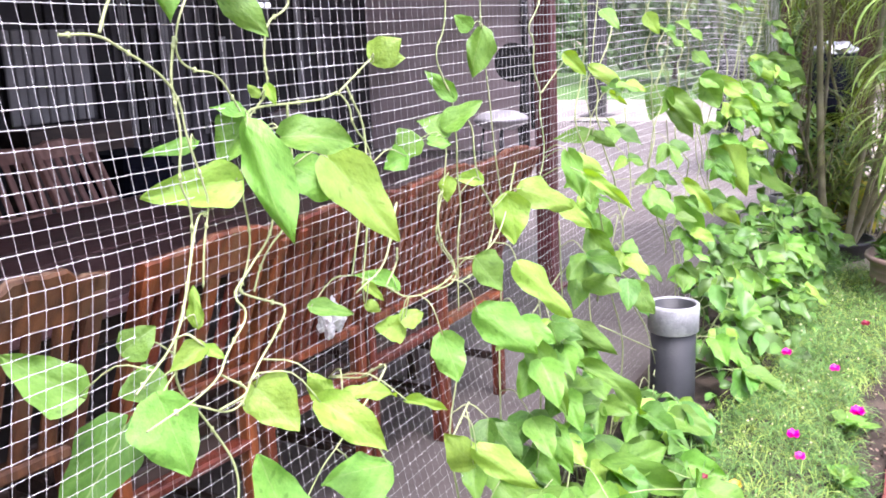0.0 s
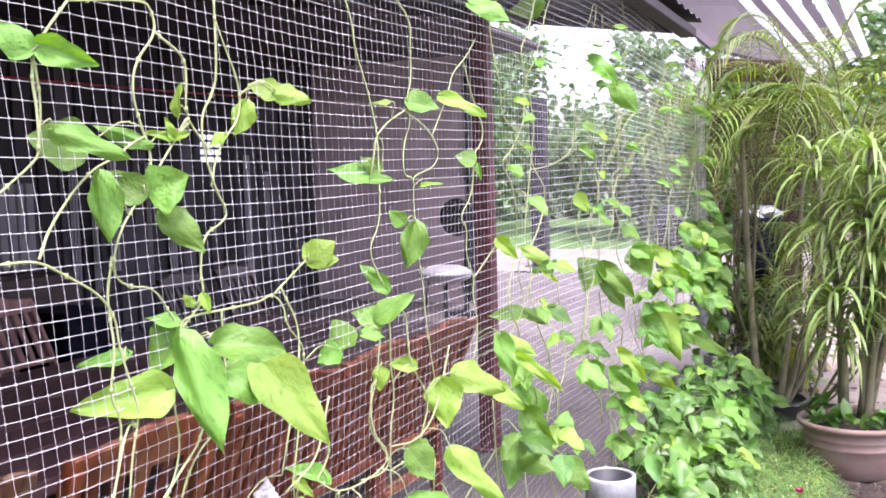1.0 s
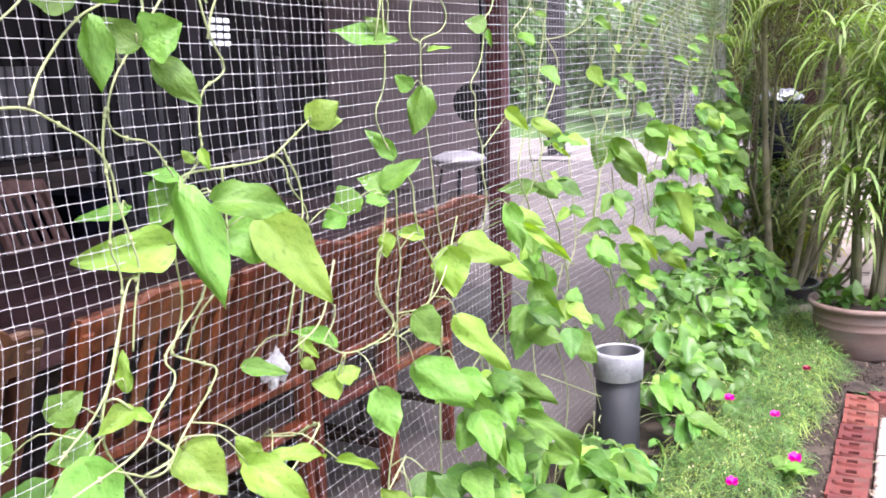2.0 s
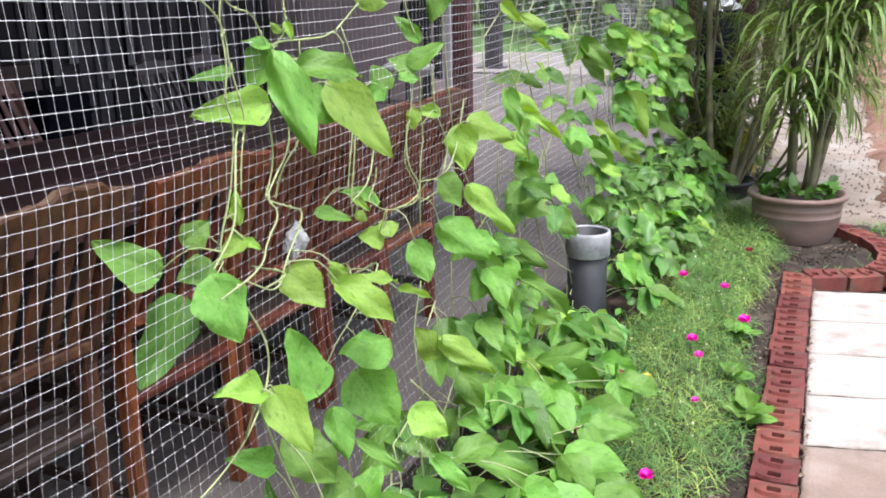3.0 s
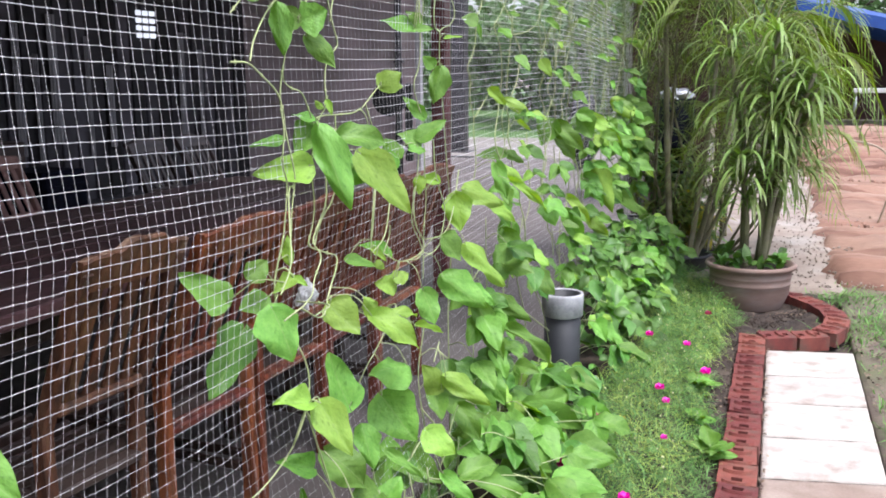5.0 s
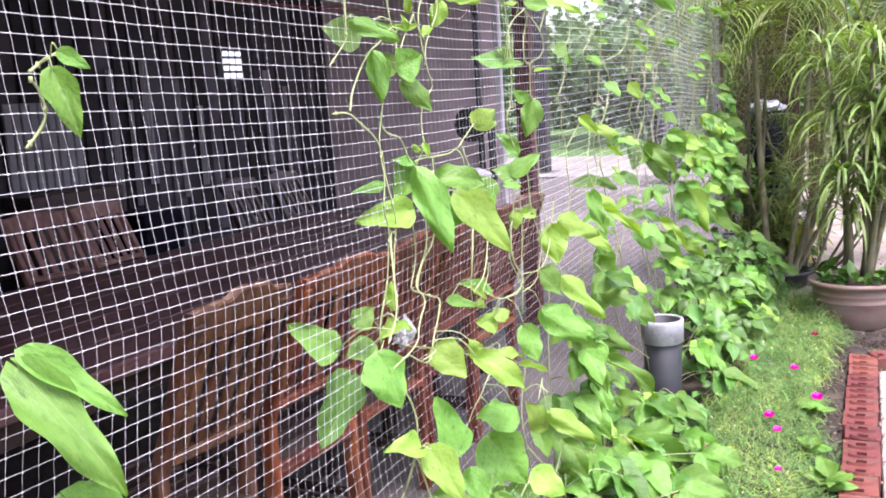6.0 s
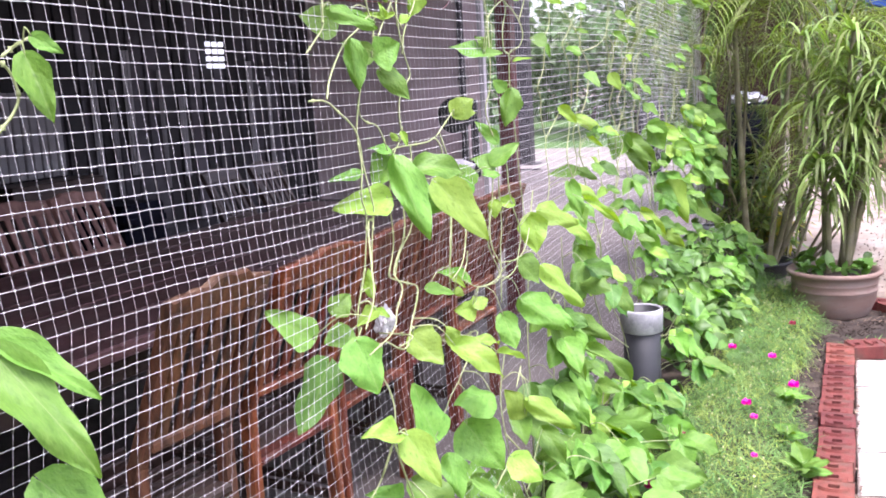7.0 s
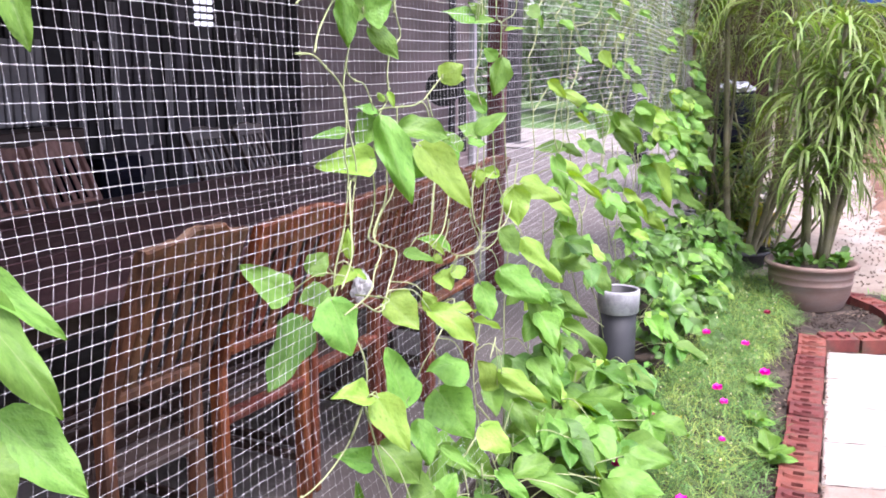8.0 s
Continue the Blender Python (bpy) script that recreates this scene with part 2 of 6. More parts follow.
# ---- mesh helpers ----
def part(name, bm, mat, parent=None, label=""):
    me = bpy.data.meshes.new(name)
    bm.to_mesh(me)
    bm.free()
    me.materials.append(mat)
    ob = new(name, me)
    if parent:
        ob.parent = parent
    if label:
        ob["label"] = label
    return ob


def thing(name, label, category, group="", kind="", at=None):
    ob = new(name)
    ob.empty_display_size = 0.1
    if at:
        ob.matrix_basis = at if isinstance(at, Matrix) else Matrix.Translation(at)
    return tagged(ob, label, category, group, kind)


def box(bm, c, s, rot=(0, 0, 0), bevel=0.004, taper=None):
    """A box of size s at c; taper scales its top face across x and y."""
    m = Matrix.LocRotScale(c, Euler([radians(a) for a in rot]), None)
    geo = bmesh.ops.create_cube(bm, size=1)
    vs = geo["verts"]
    for v in vs:
        k = taper if taper and v.co.z > 0 else (1, 1)
        v.co = Vector((v.co.x * s[0] * k[0], v.co.y * s[1] * k[1], v.co.z * s[2]))
    if bevel:
        es = list({e for v in vs for e in v.link_edges})
        made = bmesh.ops.bevel(bm, geom=es, offset=min(bevel, min(s) * 0.3), segments=1, affect="EDGES")
        vs = list({v for f in made["faces"] for v in f.verts} | {v for v in vs if v.is_valid})
    for v in vs:
        v.co = m @ v.co
    return bm


def beam(bm, a, b, w, d, bevel=0.004):
    """A squared timber from a to b, w wide across y and d across the other way."""
    a, b = Vector(a), Vector(b)
    ax = (b - a).normalized()
    ref = Vector((0, 1, 0)) if abs(ax.y) < 0.9 else Vector((0, 0, 1))
    u = (ref - ax * ref.dot(ax)).normalized()
    v = ax.cross(u)
    m = Matrix((u, v, ax)).transposed().to_4x4()
    m.translation = (a + b) / 2
    sub = bmesh.new()
    box(sub, (0, 0, 0), (w, d, (b - a).length), bevel=bevel)
    for q in sub.verts:
        q.co = m @ q.co
    me = bpy.data.meshes.new("tmp")
    sub.to_mesh(me)
    sub.free()
    bm.from_mesh(me)
    bpy.data.meshes.remove(me)
    return bm


def tube(bm, pts, r0, r1=None, sides=6, cap=True, knot=0.0):
    r1 = r0 if r1 is None else r1
    pts = [Vector(p) for p in pts]
    rings = []
    side = None
    for i, p in enumerate(pts):
        ax = (pts[min(i + 1, len(pts) - 1)] - pts[max(i - 1, 0)])
        ax = ax.normalized() if ax.length > 1e-9 else Vector((0, 0, 1))
        if side is None:
            side = ax.orthogonal().normalized()
        side = (side - ax * side.dot(ax)).normalized()
        up = ax.cross(side)
        r = (r0 + (r1 - r0) * i / max(1, len(pts) - 1)) * (1 + (knot if i % 4 == 0 else 0))
        rings.append([bm.verts.new(p + (side * math.cos(k * 2 * math.pi / sides) + up * math.sin(k * 2 * math.pi / sides)) * r) for k in range(sides)])
    for a, b in zip(rings, rings[1:]):
        for k in range(sides):
            f = bm.faces.new((a[k], a[(k + 1) % sides], b[(k + 1) % sides], b[k]))
            f.smooth = True
    if cap:
        bm.faces.new(rings[0][::-1])
        bm.faces.new(rings[-1])
    return bm


def lathe(bm, profile, sides=40, wobble=0.0):
    """Turns (radius, height) pairs round z."""
    rings = []
    for r, z in profile:
        rings.append([bm.verts.new((r * (1 + wobble * math.sin(3 * a + z * 9)) * math.cos(a), r * (1 + wobble * math.sin(2 * a + z * 5)) * math.sin(a), z))
                      for a in (2 * math.pi * k / sides for k in range(sides))])
    for a, b in zip(rings, rings[1:]):
        for k in range(sides):
            f = bm.faces.new((a[k], a[(k + 1) % sides], b[(k + 1) % sides], b[k]))
            f.smooth = True
    return bm


def smooth_line(pts, step=6):
    """A rounded line through the points (Catmull-Rom)."""
    p = [Vector(q) for q in pts]
    p = [p[0] * 2 - p[1], *p, p[-1] * 2 - p[-2]]
    out = []
    for i in range(1, len(p) - 2):
        for k in range(step):
            t = k / step
            out.append(0.5 * (2 * p[i] + (p[i + 1] - p[i - 1]) * t + (2 * p[i - 1] - 5 * p[i] + 4 * p[i + 1] - p[i + 2]) * t * t
                              + (3 * p[i] - p[i - 1] - 3 * p[i + 1] + p[i + 2]) * t ** 3))
    return [*out, p[-2]]


def scatter(name, template, mats, material_, parent=None):
    """One mesh of many copies of a small template (verts, faces), each by its matrix."""
    tv, tf = np.array(template[0], float), template[1]
    n = len(tv)
    vs = np.concatenate([tv @ np.array(m.to_3x3()).T + np.array(m.translation) for m in mats])
    fs = [tuple(i + k * n for i in f) for k in range(len(mats)) for f in tf]
    me = bpy.data.meshes.new(name)
    me.from_pydata(vs.tolist(), [], fs)
    me.materials.append(material_)
    me.polygons.foreach_set("use_smooth", [True] * len(me.polygons))
    ob = new(name, me)
    if parent:
        ob.parent = parent
    return ob


def frame_of(base, ahead, normal, length, width):
    """A matrix that lays a unit leaf (along y, facing z) at base."""
    d = Vector(ahead).normalized()
    n = Vector(normal)
    n = n - d * n.dot(d)
    n = n.normalized() if n.length > 1e-6 else d.orthogonal().normalized()
    s = d.cross(n)
    m = Matrix(((s.x * width, d.x * length, n.x * length), (s.y * width, d.y * length, n.y * length), (s.z * width, d.z * length, n.z * length))).to_4x4()
    m.translation = base
    return m


def leaf_template(fold=0.25, droop=0.25, wave=0.04, lobes=0.0, nu=8, nv=4, seed=0, broad=0.38, quilt=0.0, lean=0.14):
    """A pointed ovate leaf, 1 long and about 1 wide, along +y, its face up; quilt swells the blade between its side veins."""
    rnd = random.Random(seed)
    ph = rnd.uniform(0, 6)
    vs, fs = [], []
    lean_l = 1 + rnd.uniform(-lean, lean)
    lean_r = 2 - lean_l
    sway = rnd.uniform(-0.09, 0.09)
    for i in range(nu + 1):
        t = i / nu
        half = max(0.010, 0.5 * ((t / broad) ** 0.42 if t < broad else (1 - ((t - broad) / (1 - broad)) ** 1.72) ** 0.92))
        half *= 1 + lobes * (1 if t < 0.45 else -0.4)
        for j in range(-nv // 2, nv // 2 + 1):
            u = j / (nv / 2)
            z = fold * abs(u) * half * 1.0 + droop * 1.8 * t * (1 - t) + wave * math.sin(t * 9 + ph + u * 2) * abs(u)
            z += quilt * math.sin((t - abs(u) * half * 0.8) * 38.0) * math.sin(math.pi * min(1.0, abs(u) * 1.15)) * (0.4 + half)
            vs.append((u * half * (lean_l if u < 0 else lean_r) * (1 + 0.05 * math.sin(t * 17 + ph)) + sway * t * t, t - 0.06 * abs(u) ** 2 * (1 - t) * 1.5, z))
    w = nv + 1
    for i in range(nu):
        for j in range(nv):
            a = i * w + j
            fs.append((a, a + 1, a + w + 1, a + w))
    return vs, fs


LEAVES = []
for k in range(9):
    v, f = leaf_template(nu=18, nv=10, fold=(0.16, 0.34, -0.14, 0.26, 0.08, -0.24, 0.42, 0.2, 0.02)[k], droop=(0.05, 0.16, 0.22, -0.10, 0.12, 0.18, 0.04, 0.28, -0.06)[k],
                         wave=0.03 + 0.007 * k, seed=k + 3, broad=0.24 + 0.045 * (k % 3), quilt=0.004, lean=0.22)
    me = bpy.data.meshes.new("leaf")
    me.from_pydata(v, [], f)
    me.materials.append(LEAF)
    me.polygons.foreach_set("use_smooth", [True] * len(me.polygons))
    young = me.copy()
    young.materials[0] = YOUNG
    shade_copy = me.copy()
    shade_copy.materials[0] = SHADE_LEAF
    LEAVES.append((me, young, shade_copy))
SMALL_LEAF = leaf_template(0.2, 0.2, 0.03, nu=4, nv=2)


def put_leaf(parent, base, tip, width, facing, young=0, pick=0):
    """One leaf from base to tip; young: 0 full-grown, 1 young and pale, 2 dark, with shade in its colour."""
    base, tip = Vector(base), Vector(tip)
    ob = new("leaf", LEAVES[pick % 9][int(young)])
    ob.parent = parent
    ob.matrix_basis = frame_of(base, tip - base, facing, (tip - base).length, width)
    return ob


# ---- setting ----
def sheet(name, x0, x1, y0, y1, z, mat, label, cat, nx=1, ny=1, rough=0.0, scale=3.0, thick=0.0, across=1.0, ragged=0.0):
    bm = bmesh.new()
    grid = [[bm.verts.new((x0 + (x1 - x0) * i / nx, y0 + (y1 - y0) * j / ny,
                           z + (rough * noise.fractal((i * (x1 - x0) / nx * scale * across, j * (y1 - y0) / ny * scale, z), 1.0, 2.0, 4) if rough and 0 < i < nx and 0 < j < ny else -0.0)))
             for j in range(ny + 1)] for i in range(nx + 1)]
    if ragged:
        for i in range(nx + 1):
            for j in range(ny + 1):
                if i in (0, nx) or j in (0, ny):
                    v = grid[i][j]
                    v.co += Vector((noise.noise((v.co.y * 2.1, 0.3, z)) + 0.5 * noise.noise((v.co.y * 9, 0.1, z)), noise.noise((v.co.x * 2.3, 7.0, z)), 0)) * ragged
                    v.co.z = z - 0.05
    for i in range(nx):
        for j in range(ny):
            f = bm.faces.new((grid[i][j], grid[i + 1][j], grid[i + 1][j + 1], grid[i][j + 1]))
            f.smooth = rough > 0
    if thick:
        r = bmesh.ops.extrude_face_region(bm, geom=bm.faces[:])
        for v in [g for g in r["geom"] if isinstance(g, bmesh.types.BMVert)]:
            v.co.z = z - thick
        bmesh.ops.recalc_face_normals(bm, faces=bm.faces[:])
    return tagged(part(name, bm, mat), label, cat, kind="structure")


FLOOR = -0.06
sheet("ground", -400, 400, -400, 400, -0.075, GROUND, "earthy garden ground with thin grass reaching the horizon", "ground")
sheet("patio_apron", -9, -0.98, 14.5, 19.4, FLOOR + 0.004, APRON, "pale worn concrete apron at the far edge of the patio", "floor", thick=0.06)
sheet("lawn", -60, -1.6, 19.4, 90, -0.055, LAWN, "mown green lawn beyond the patio", "lawn")
sheet("patio_floor", -9, -0.98, -4, 14.5, FLOOR, CONCRETE, "stained brown-grey concrete patio floor", "floor", thick=0.06)
sheet("path_base", -0.99, 0.493, -4.5, 9.0, -0.045, SOIL, "dark damp soil under the paving", "soil", thick=0.04)
sheet("joint_soil", 0.078, 0.478, -2.0, 3.76, -0.009, SOIL, "dark soil filling the paving joints", "soil", 6, 120, 0.004, 20.0)
sheet("garden_strip", 0.493, 3.2, -4.5, 9.0, -0.006, GROUND, "earthy garden strip with thin grass beside the path", "ground", 60, 200, 0.014, 5.0, thick=0.06)


# ---- patio building ----
def roof_height(x):
    return 2.33 + (-0.95 - x) * 0.16


patio_roof = thing("patio_roof", "dark corrugated patio roof on timber purlins", "roof", kind="structure")
bm = bmesh.new()
N = 110
for j in range(N + 1):
    y = -4.0 + 9.2 * j / N
    for x in (-0.85, -7.2):
        bm.verts.new((x, y, roof_height(x) + 0.05 + 0.018 * (j % 2)))
bm.verts.ensure_lookup_table()
for j in range(N):
    bm.faces.new([bm.verts[k] for k in (2 * j, 2 * j + 1, 2 * j + 3, 2 * j + 2)])
part("roof_sheet", bm, ROOF, patio_roof)
for x in (-0.92, -1.9, -2.9, -3.9, -4.9, -5.9, -6.8):
    bm = bmesh.new()
    beam(bm, (x, -4.0, roof_height(x) - 0.02), (x, 5.15, roof_height(x) - 0.02), 0.05, 0.09)
    part("purlin", bm, ROOF, patio_roof)
for y in (-1.6, 2.15, 5.0):
    bm = bmesh.new()
    beam(bm, (-0.98, y, roof_height(-0.98) + 0.003), (-7.0, y, roof_height(-7.0) + 0.003), 0.07, 0.09)
    part("rafter", bm, ROOF, patio_roof)


far_roof = thing("far_roof", "dark roof sheet over the inner patio", "roof", kind="structure")
bm = bmesh.new()
box(bm, (-5.5, 7.95, 3.12), (3.6, 5.5, 0.06), bevel=0.0)
part("roof_sheet", bm, ROOF, far_roof)


def wall(name, c, s, mat, label):
    bm = bmesh.new()
    box(bm, c, s, bevel=0.0)
    return tagged(part(name, bm, mat), label, "wall", kind="structure")


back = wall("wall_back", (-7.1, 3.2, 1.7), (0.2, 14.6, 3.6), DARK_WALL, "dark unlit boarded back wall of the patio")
# boards vary widely in tone, standing in for bright upright reflections
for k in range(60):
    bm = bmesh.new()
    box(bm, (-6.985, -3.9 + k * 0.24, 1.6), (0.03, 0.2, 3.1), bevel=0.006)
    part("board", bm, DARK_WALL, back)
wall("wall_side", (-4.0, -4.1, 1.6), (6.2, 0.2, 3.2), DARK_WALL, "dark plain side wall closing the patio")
wall("wall_end", (-5.72, 10.6, 1.7), (2.56, 0.2, 3.6), MAUVE, "dusty mauve plastered end wall")

# strip on the wall corner, its lit edge put into a paler colour
bm = bmesh.new()
box(bm, (-4.40, 10.53, 1.68), (0.075, 0.10, 3.5), bevel=0.008)
tagged(part("trim", bm, LIT_CORNER), "pale strip for the lit corner of the end wall", "trim", kind="structure")
downpipe = thing("downpipe", "dark blue-grey rainwater pipe on the end wall", "pipe", at=(-4.66, 10.45, FLOOR))
bm = bmesh.new()
tube(bm, [(0, 0, 0.02), (0, 0, 1.6), (0, 0, 3.3)], 0.045, 0.045, 12)
part("pipe", bm, DARK_POST, downpipe)
for z in (0.5, 1.6, 2.7):
    bm = bmesh.new()
    box(bm, (0, 0.02, z), (0.13, 0.07, 0.03), bevel=0.004)
    part("bracket", bm, DARK_POST, downpipe)
drain = thing("floor_drain", "dark slotted drain grating set in the concrete", "drain", at=(-5.25, 14.42, FLOOR + 0.004))
for k in range(9):
    bm = bmesh.new()
    box(bm, (-0.30 + k * 0.075, 0, 0.004), (0.055, 0.16, 0.012), bevel=0.002)
    part("bar", bm, BLACK, drain)

vent = thing("window_1", "white glass block vent lit by daylight", "window", kind="structure", at=(-6.94, 8.10, 1.98))
for i in range(3):
    for j in range(4):
        bm = bmesh.new()
        box(bm, (0, i * 0.125 + 0.03, j * 0.085 - 0.14), (0.03, 0.085, 0.055), bevel=0.008)
        part("pane", bm, GLOW, vent)


def post(x, y, h, w, mat, label):
    base = thing("post", label, "post", at=(x, y, FLOOR - 0.006))
    bm = bmesh.new()
    box(bm, (0, 0, h / 2 + 0.01), (w, w, h), bevel=0.008)
    part("shaft", bm, mat, base)
    bm = bmesh.new()
    box(bm, (0, 0, 0.018), (w * 1.9, w * 1.9, 0.012), bevel=0.003)
    part("foot_plate", bm, mat, base)
    return base


post(-1.96, 4.55, 2.52, 0.10, POST_RED, "dark red painted square post on the patio")
post(-1.96, -1.6, 2.52, 0.10, POST_RED, "dark red painted square post on the patio")
post(-5.5, 15.5, 3.0, 0.26, DARK_POST, "dark square post at the far patio edge")


# ---- chairs and table ----
def slat_chair(at, mat, label, shade_wood=None, W=0.44):
    """A slatted wooden chair on straight legs; its reclined back stands towards +x."""
    top = thing("dining_chair", label, "chair", "chairs at the patio table", at=at)

    def lean(z):
        return 0.20 + max(0.0, z - 0.58) * 0.43

    def bar(name, a, b, w, d, parent=None):
        bm = bmesh.new()
        beam(bm, a, b, w, d, 0.006)
        # seat, front legs and low rails: their shade is put into a darker colour
        low = shade_wood and (name in ("seat_slat", "side_rail", "front_leg", "front_rail", "stretcher") or (name == "back_rail" and mat is PALE_TEAK))
        return part(name, bm, shade_wood if low else mat, parent or top)

    for s in (-1, 1):
        y = s * (W / 2 - 0.02)
        bm = bmesh.new()
        beam(bm, (0.20, y, 0.0), (0.20, y, 0.60), 0.036, 0.046, 0.006)
        beam(bm, (lean(0.57), y, 0.585), (lean(0.98), y, 0.98), 0.036, 0.042, 0.006)
        part("back_leg", bm, mat, top)
        bar("front_leg", (-0.22, y, 0.0), (-0.22, y, 0.43), 0.045, 0.045)
        bar("side_rail", (-0.22, y, 0.40), (0.19, y, 0.40), 0.025, 0.06)
        bar("stretcher", (-0.22, y, 0.16), (0.195, y, 0.16), 0.02, 0.035)
    low_z = 0.575 if W > 0.45 else 0.635
    back = bar("backrest", (lean(low_z), -W / 2 + 0.03, low_z), (lean(low_z), W / 2 - 0.03, low_z), 0.028, 0.05)
    bar("back_rail", (0.20, -W / 2 + 0.03, 0.425), (0.20, W / 2 - 0.03, 0.425), 0.025, 0.055)
    # crest rail: a raised middle, chipped along its bare upper edge
    bm = bmesh.new()
    n = 26
    cols = []
    for i in range(n + 1):
        u = i / n
        y = -W / 2 + W * u
        rise = (0.017 if mat is PALE_TEAK else 0.012) * max(0.0, min(1.0, (u - 0.36) / 0.05, (0.80 - u) / 0.06)) + 0.012 * math.sin(u * math.pi)
        topz = 1.002 + rise + 0.005 * noise.noise((u * 19, W * 40, at.translation.y * 9))
        cols.append([bm.verts.new((lean(z) + dx, y, z)) for dx, z in ((-0.018, 0.925), (0.018, 0.925), (0.018, topz - 0.006), (0.011, topz), (-0.011, topz), (-0.018, topz - 0.006))])
    for a, b in zip(cols, cols[1:]):
        for k in range(6):
            f = bm.faces.new((a[k], b[k], b[(k + 1) % 6], a[(k + 1) % 6]))
            f.material_index = 1 if k == 3 else 0
    bm.faces.new(cols[0])
    bm.faces.new(cols[-1][::-1])
    bmesh.ops.recalc_face_normals(bm, faces=bm.faces[:])
    crest = part("crest_rail", bm, mat, back)
    crest.data.materials.append(WORN if mat is PALE_TEAK else mat if mat is not TEAK else WORN_RED)
    count = 7 if W > 0.45 else 5 if W > 0.4 else 4
    for i in range(count):
        y = -W / 2 + 0.077 + i * (W - 0.154) / (count - 1)
        bar("slat", (lean(low_z + 0.01), y, low_z + 0.01), (lean(0.94), y, 0.94), 0.039, 0.014, back)
    seat = bar("front_rail", (-0.22, -W / 2 + 0.03, 0.40), (-0.22, W / 2 - 0.03, 0.40), 0.025, 0.06)
    seat.name = "seat"
    for i in range(6):
        x = -0.20 + i * 0.072
        bar("seat_slat", (x, -W / 2 + 0.01, 0.445), (x, W / 2 - 0.01, 0.445), 0.055, 0.018, seat)
    return top


WORN_RED = material("worn_red_wood", (0.30, 0.14, 0.085), (0.11, 0.035, 0.018), 0.75, scale=22, fine=180, bump=0.5, mix=(0.45, 0.62))
WORN = material("worn_bare_wood", (0.29, 0.185, 0.125), (0.12, 0.055, 0.032), 0.8, scale=26, fine=180, bump=0.5, mix=(0.42, 0.58))
for y, turn, w, mat, lab in ((0.725, -5, 0.345, PALE_TEAK, "pale worn wooden slat-back chair behind the net"),
                             (1.225, -4, 0.44, TEAK, "red-brown wooden slat-back chair behind the net"),
                             (1.73, -2, 0.475, TEAK, "red-brown wooden slat-back chair behind the net"),
                             (2.23, 0, 0.475, TEAK, "red-brown wooden slat-back chair behind the net"),
                             (2.73, -2, 0.475, TEAK, "red-brown wooden slat-back chair behind the net")):
    slat_chair(pose(-1.73, y, FLOOR, 0, 0, turn) @ Matrix.Diagonal((1, 1, 1.035 if w < 0.4 else 1.02, 1)), mat, lab, DARK_AND_SHADED_WOOD, w)
for y, turn in ((2.78, 176), (3.30, 184), (4.75, 180), (5.35, 182)):
    slat_chair(pose(-4.02, y, FLOOR, 0, 0, turn) @ Matrix.Diagonal((1, 1, 0.95, 1)), PINK_WOOD if y < 4 else DARK_AND_SHADED_WOOD, "dusty reddish wooden chair across the table" if y < 4 else "dark brown wooden chair across the table")

table = thing("dining_table", "long dark wooden table with thick plank top", "table", at=(-2.70, 1.9, FLOOR))
for i in range(5):
    bm = bmesh.new()
    box(bm, (-0.56 + i * 0.28, 0, 0.735), (0.276, 5.0, 0.05), bevel=0.006)
    part("plank", bm, TABLE_WOOD, table)
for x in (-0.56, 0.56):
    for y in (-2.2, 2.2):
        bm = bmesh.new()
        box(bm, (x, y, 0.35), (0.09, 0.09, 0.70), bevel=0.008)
        part("leg", bm, DARK_AND_SHADED_WOOD, table)
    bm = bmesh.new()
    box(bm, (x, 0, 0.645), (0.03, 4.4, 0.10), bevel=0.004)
    part("apron", bm, DARK_AND_SHADED_WOOD, table)


# ---- the climbing net ----
def net_x(y, z):
    sag = 0.012 * math.sin(y * 2.1 + 0.4) + 0.008 * math.sin(z * 3.3 + y)
    low = max(0.0, min(1.0, (0.80 - z) / 0.7))
    return -0.97 + sag + 0.15 * low * low * (3 - 2 * low) * max(0, min(1, (y + 0.2) / 1.0)) * max(0, min(1, (2.7 - y) / 0.9))


CELL, NET_Y0, NET_Y1, NET_TOP = 0.0255, -1.2, 5.95, 2.2765
net = thing("climbing_net", "white plastic square-mesh net hung under the eave", "net")


def add_threads(vs, fs, lines, r):
    for line in lines:
        n0 = len(vs)
        for k, (p, ax) in enumerate(line):
            a = Vector((1, 0, 0))
            b = ax.cross(a)
            for c, s in ((1, 0), (-0.5, 0.866), (-0.5, -0.866)):
                q = r * (1 + 0.10 * max(0.0, p.y - 2.0)) * (0.40 + 0.74 * max(0.0, min(1.0, (p.z - 0.45) / 0.9)))
                vs.append(p + a * (q * c * 0.6) + b * (q * s))
        for k in range(len(line) - 1):
            q = n0 + 3 * k
            for i in range(3):
                fs.append((q + i, q + (i + 1) % 3, q + 3 + (i + 1) % 3, q + 3 + i))


def net_point(i, j):
    y, z = NET_Y0 + i * CELL, NET_TOP - j * CELL
    wy = 0.30 * CELL * noise.noise((y * 1.7, z * 1.7, 3.0)) + 0.05 * CELL * noise.noise((y * 30, z * 30, 1.0))
    wz = 0.45 * CELL * noise.noise((y * 1.3, z * 1.3, 9.0)) + 0.05 * CELL * noise.noise((y * 30, z * 30, 7.0)) - 0.02 * math.sin(y * 1.2 + 0.5)
    near = max(0.0, min(1.0, (2.2 - y) / 1.2))
    bow = near * (0.11 * (1.50 - z) if z > 1.1 else 0.044 - 0.17 * (1.1 - z))
    return Vector((net_x(y, z) + 0.004 * noise.noise((y * 9, z * 9, 5)), y + wy + bow, z + wz))


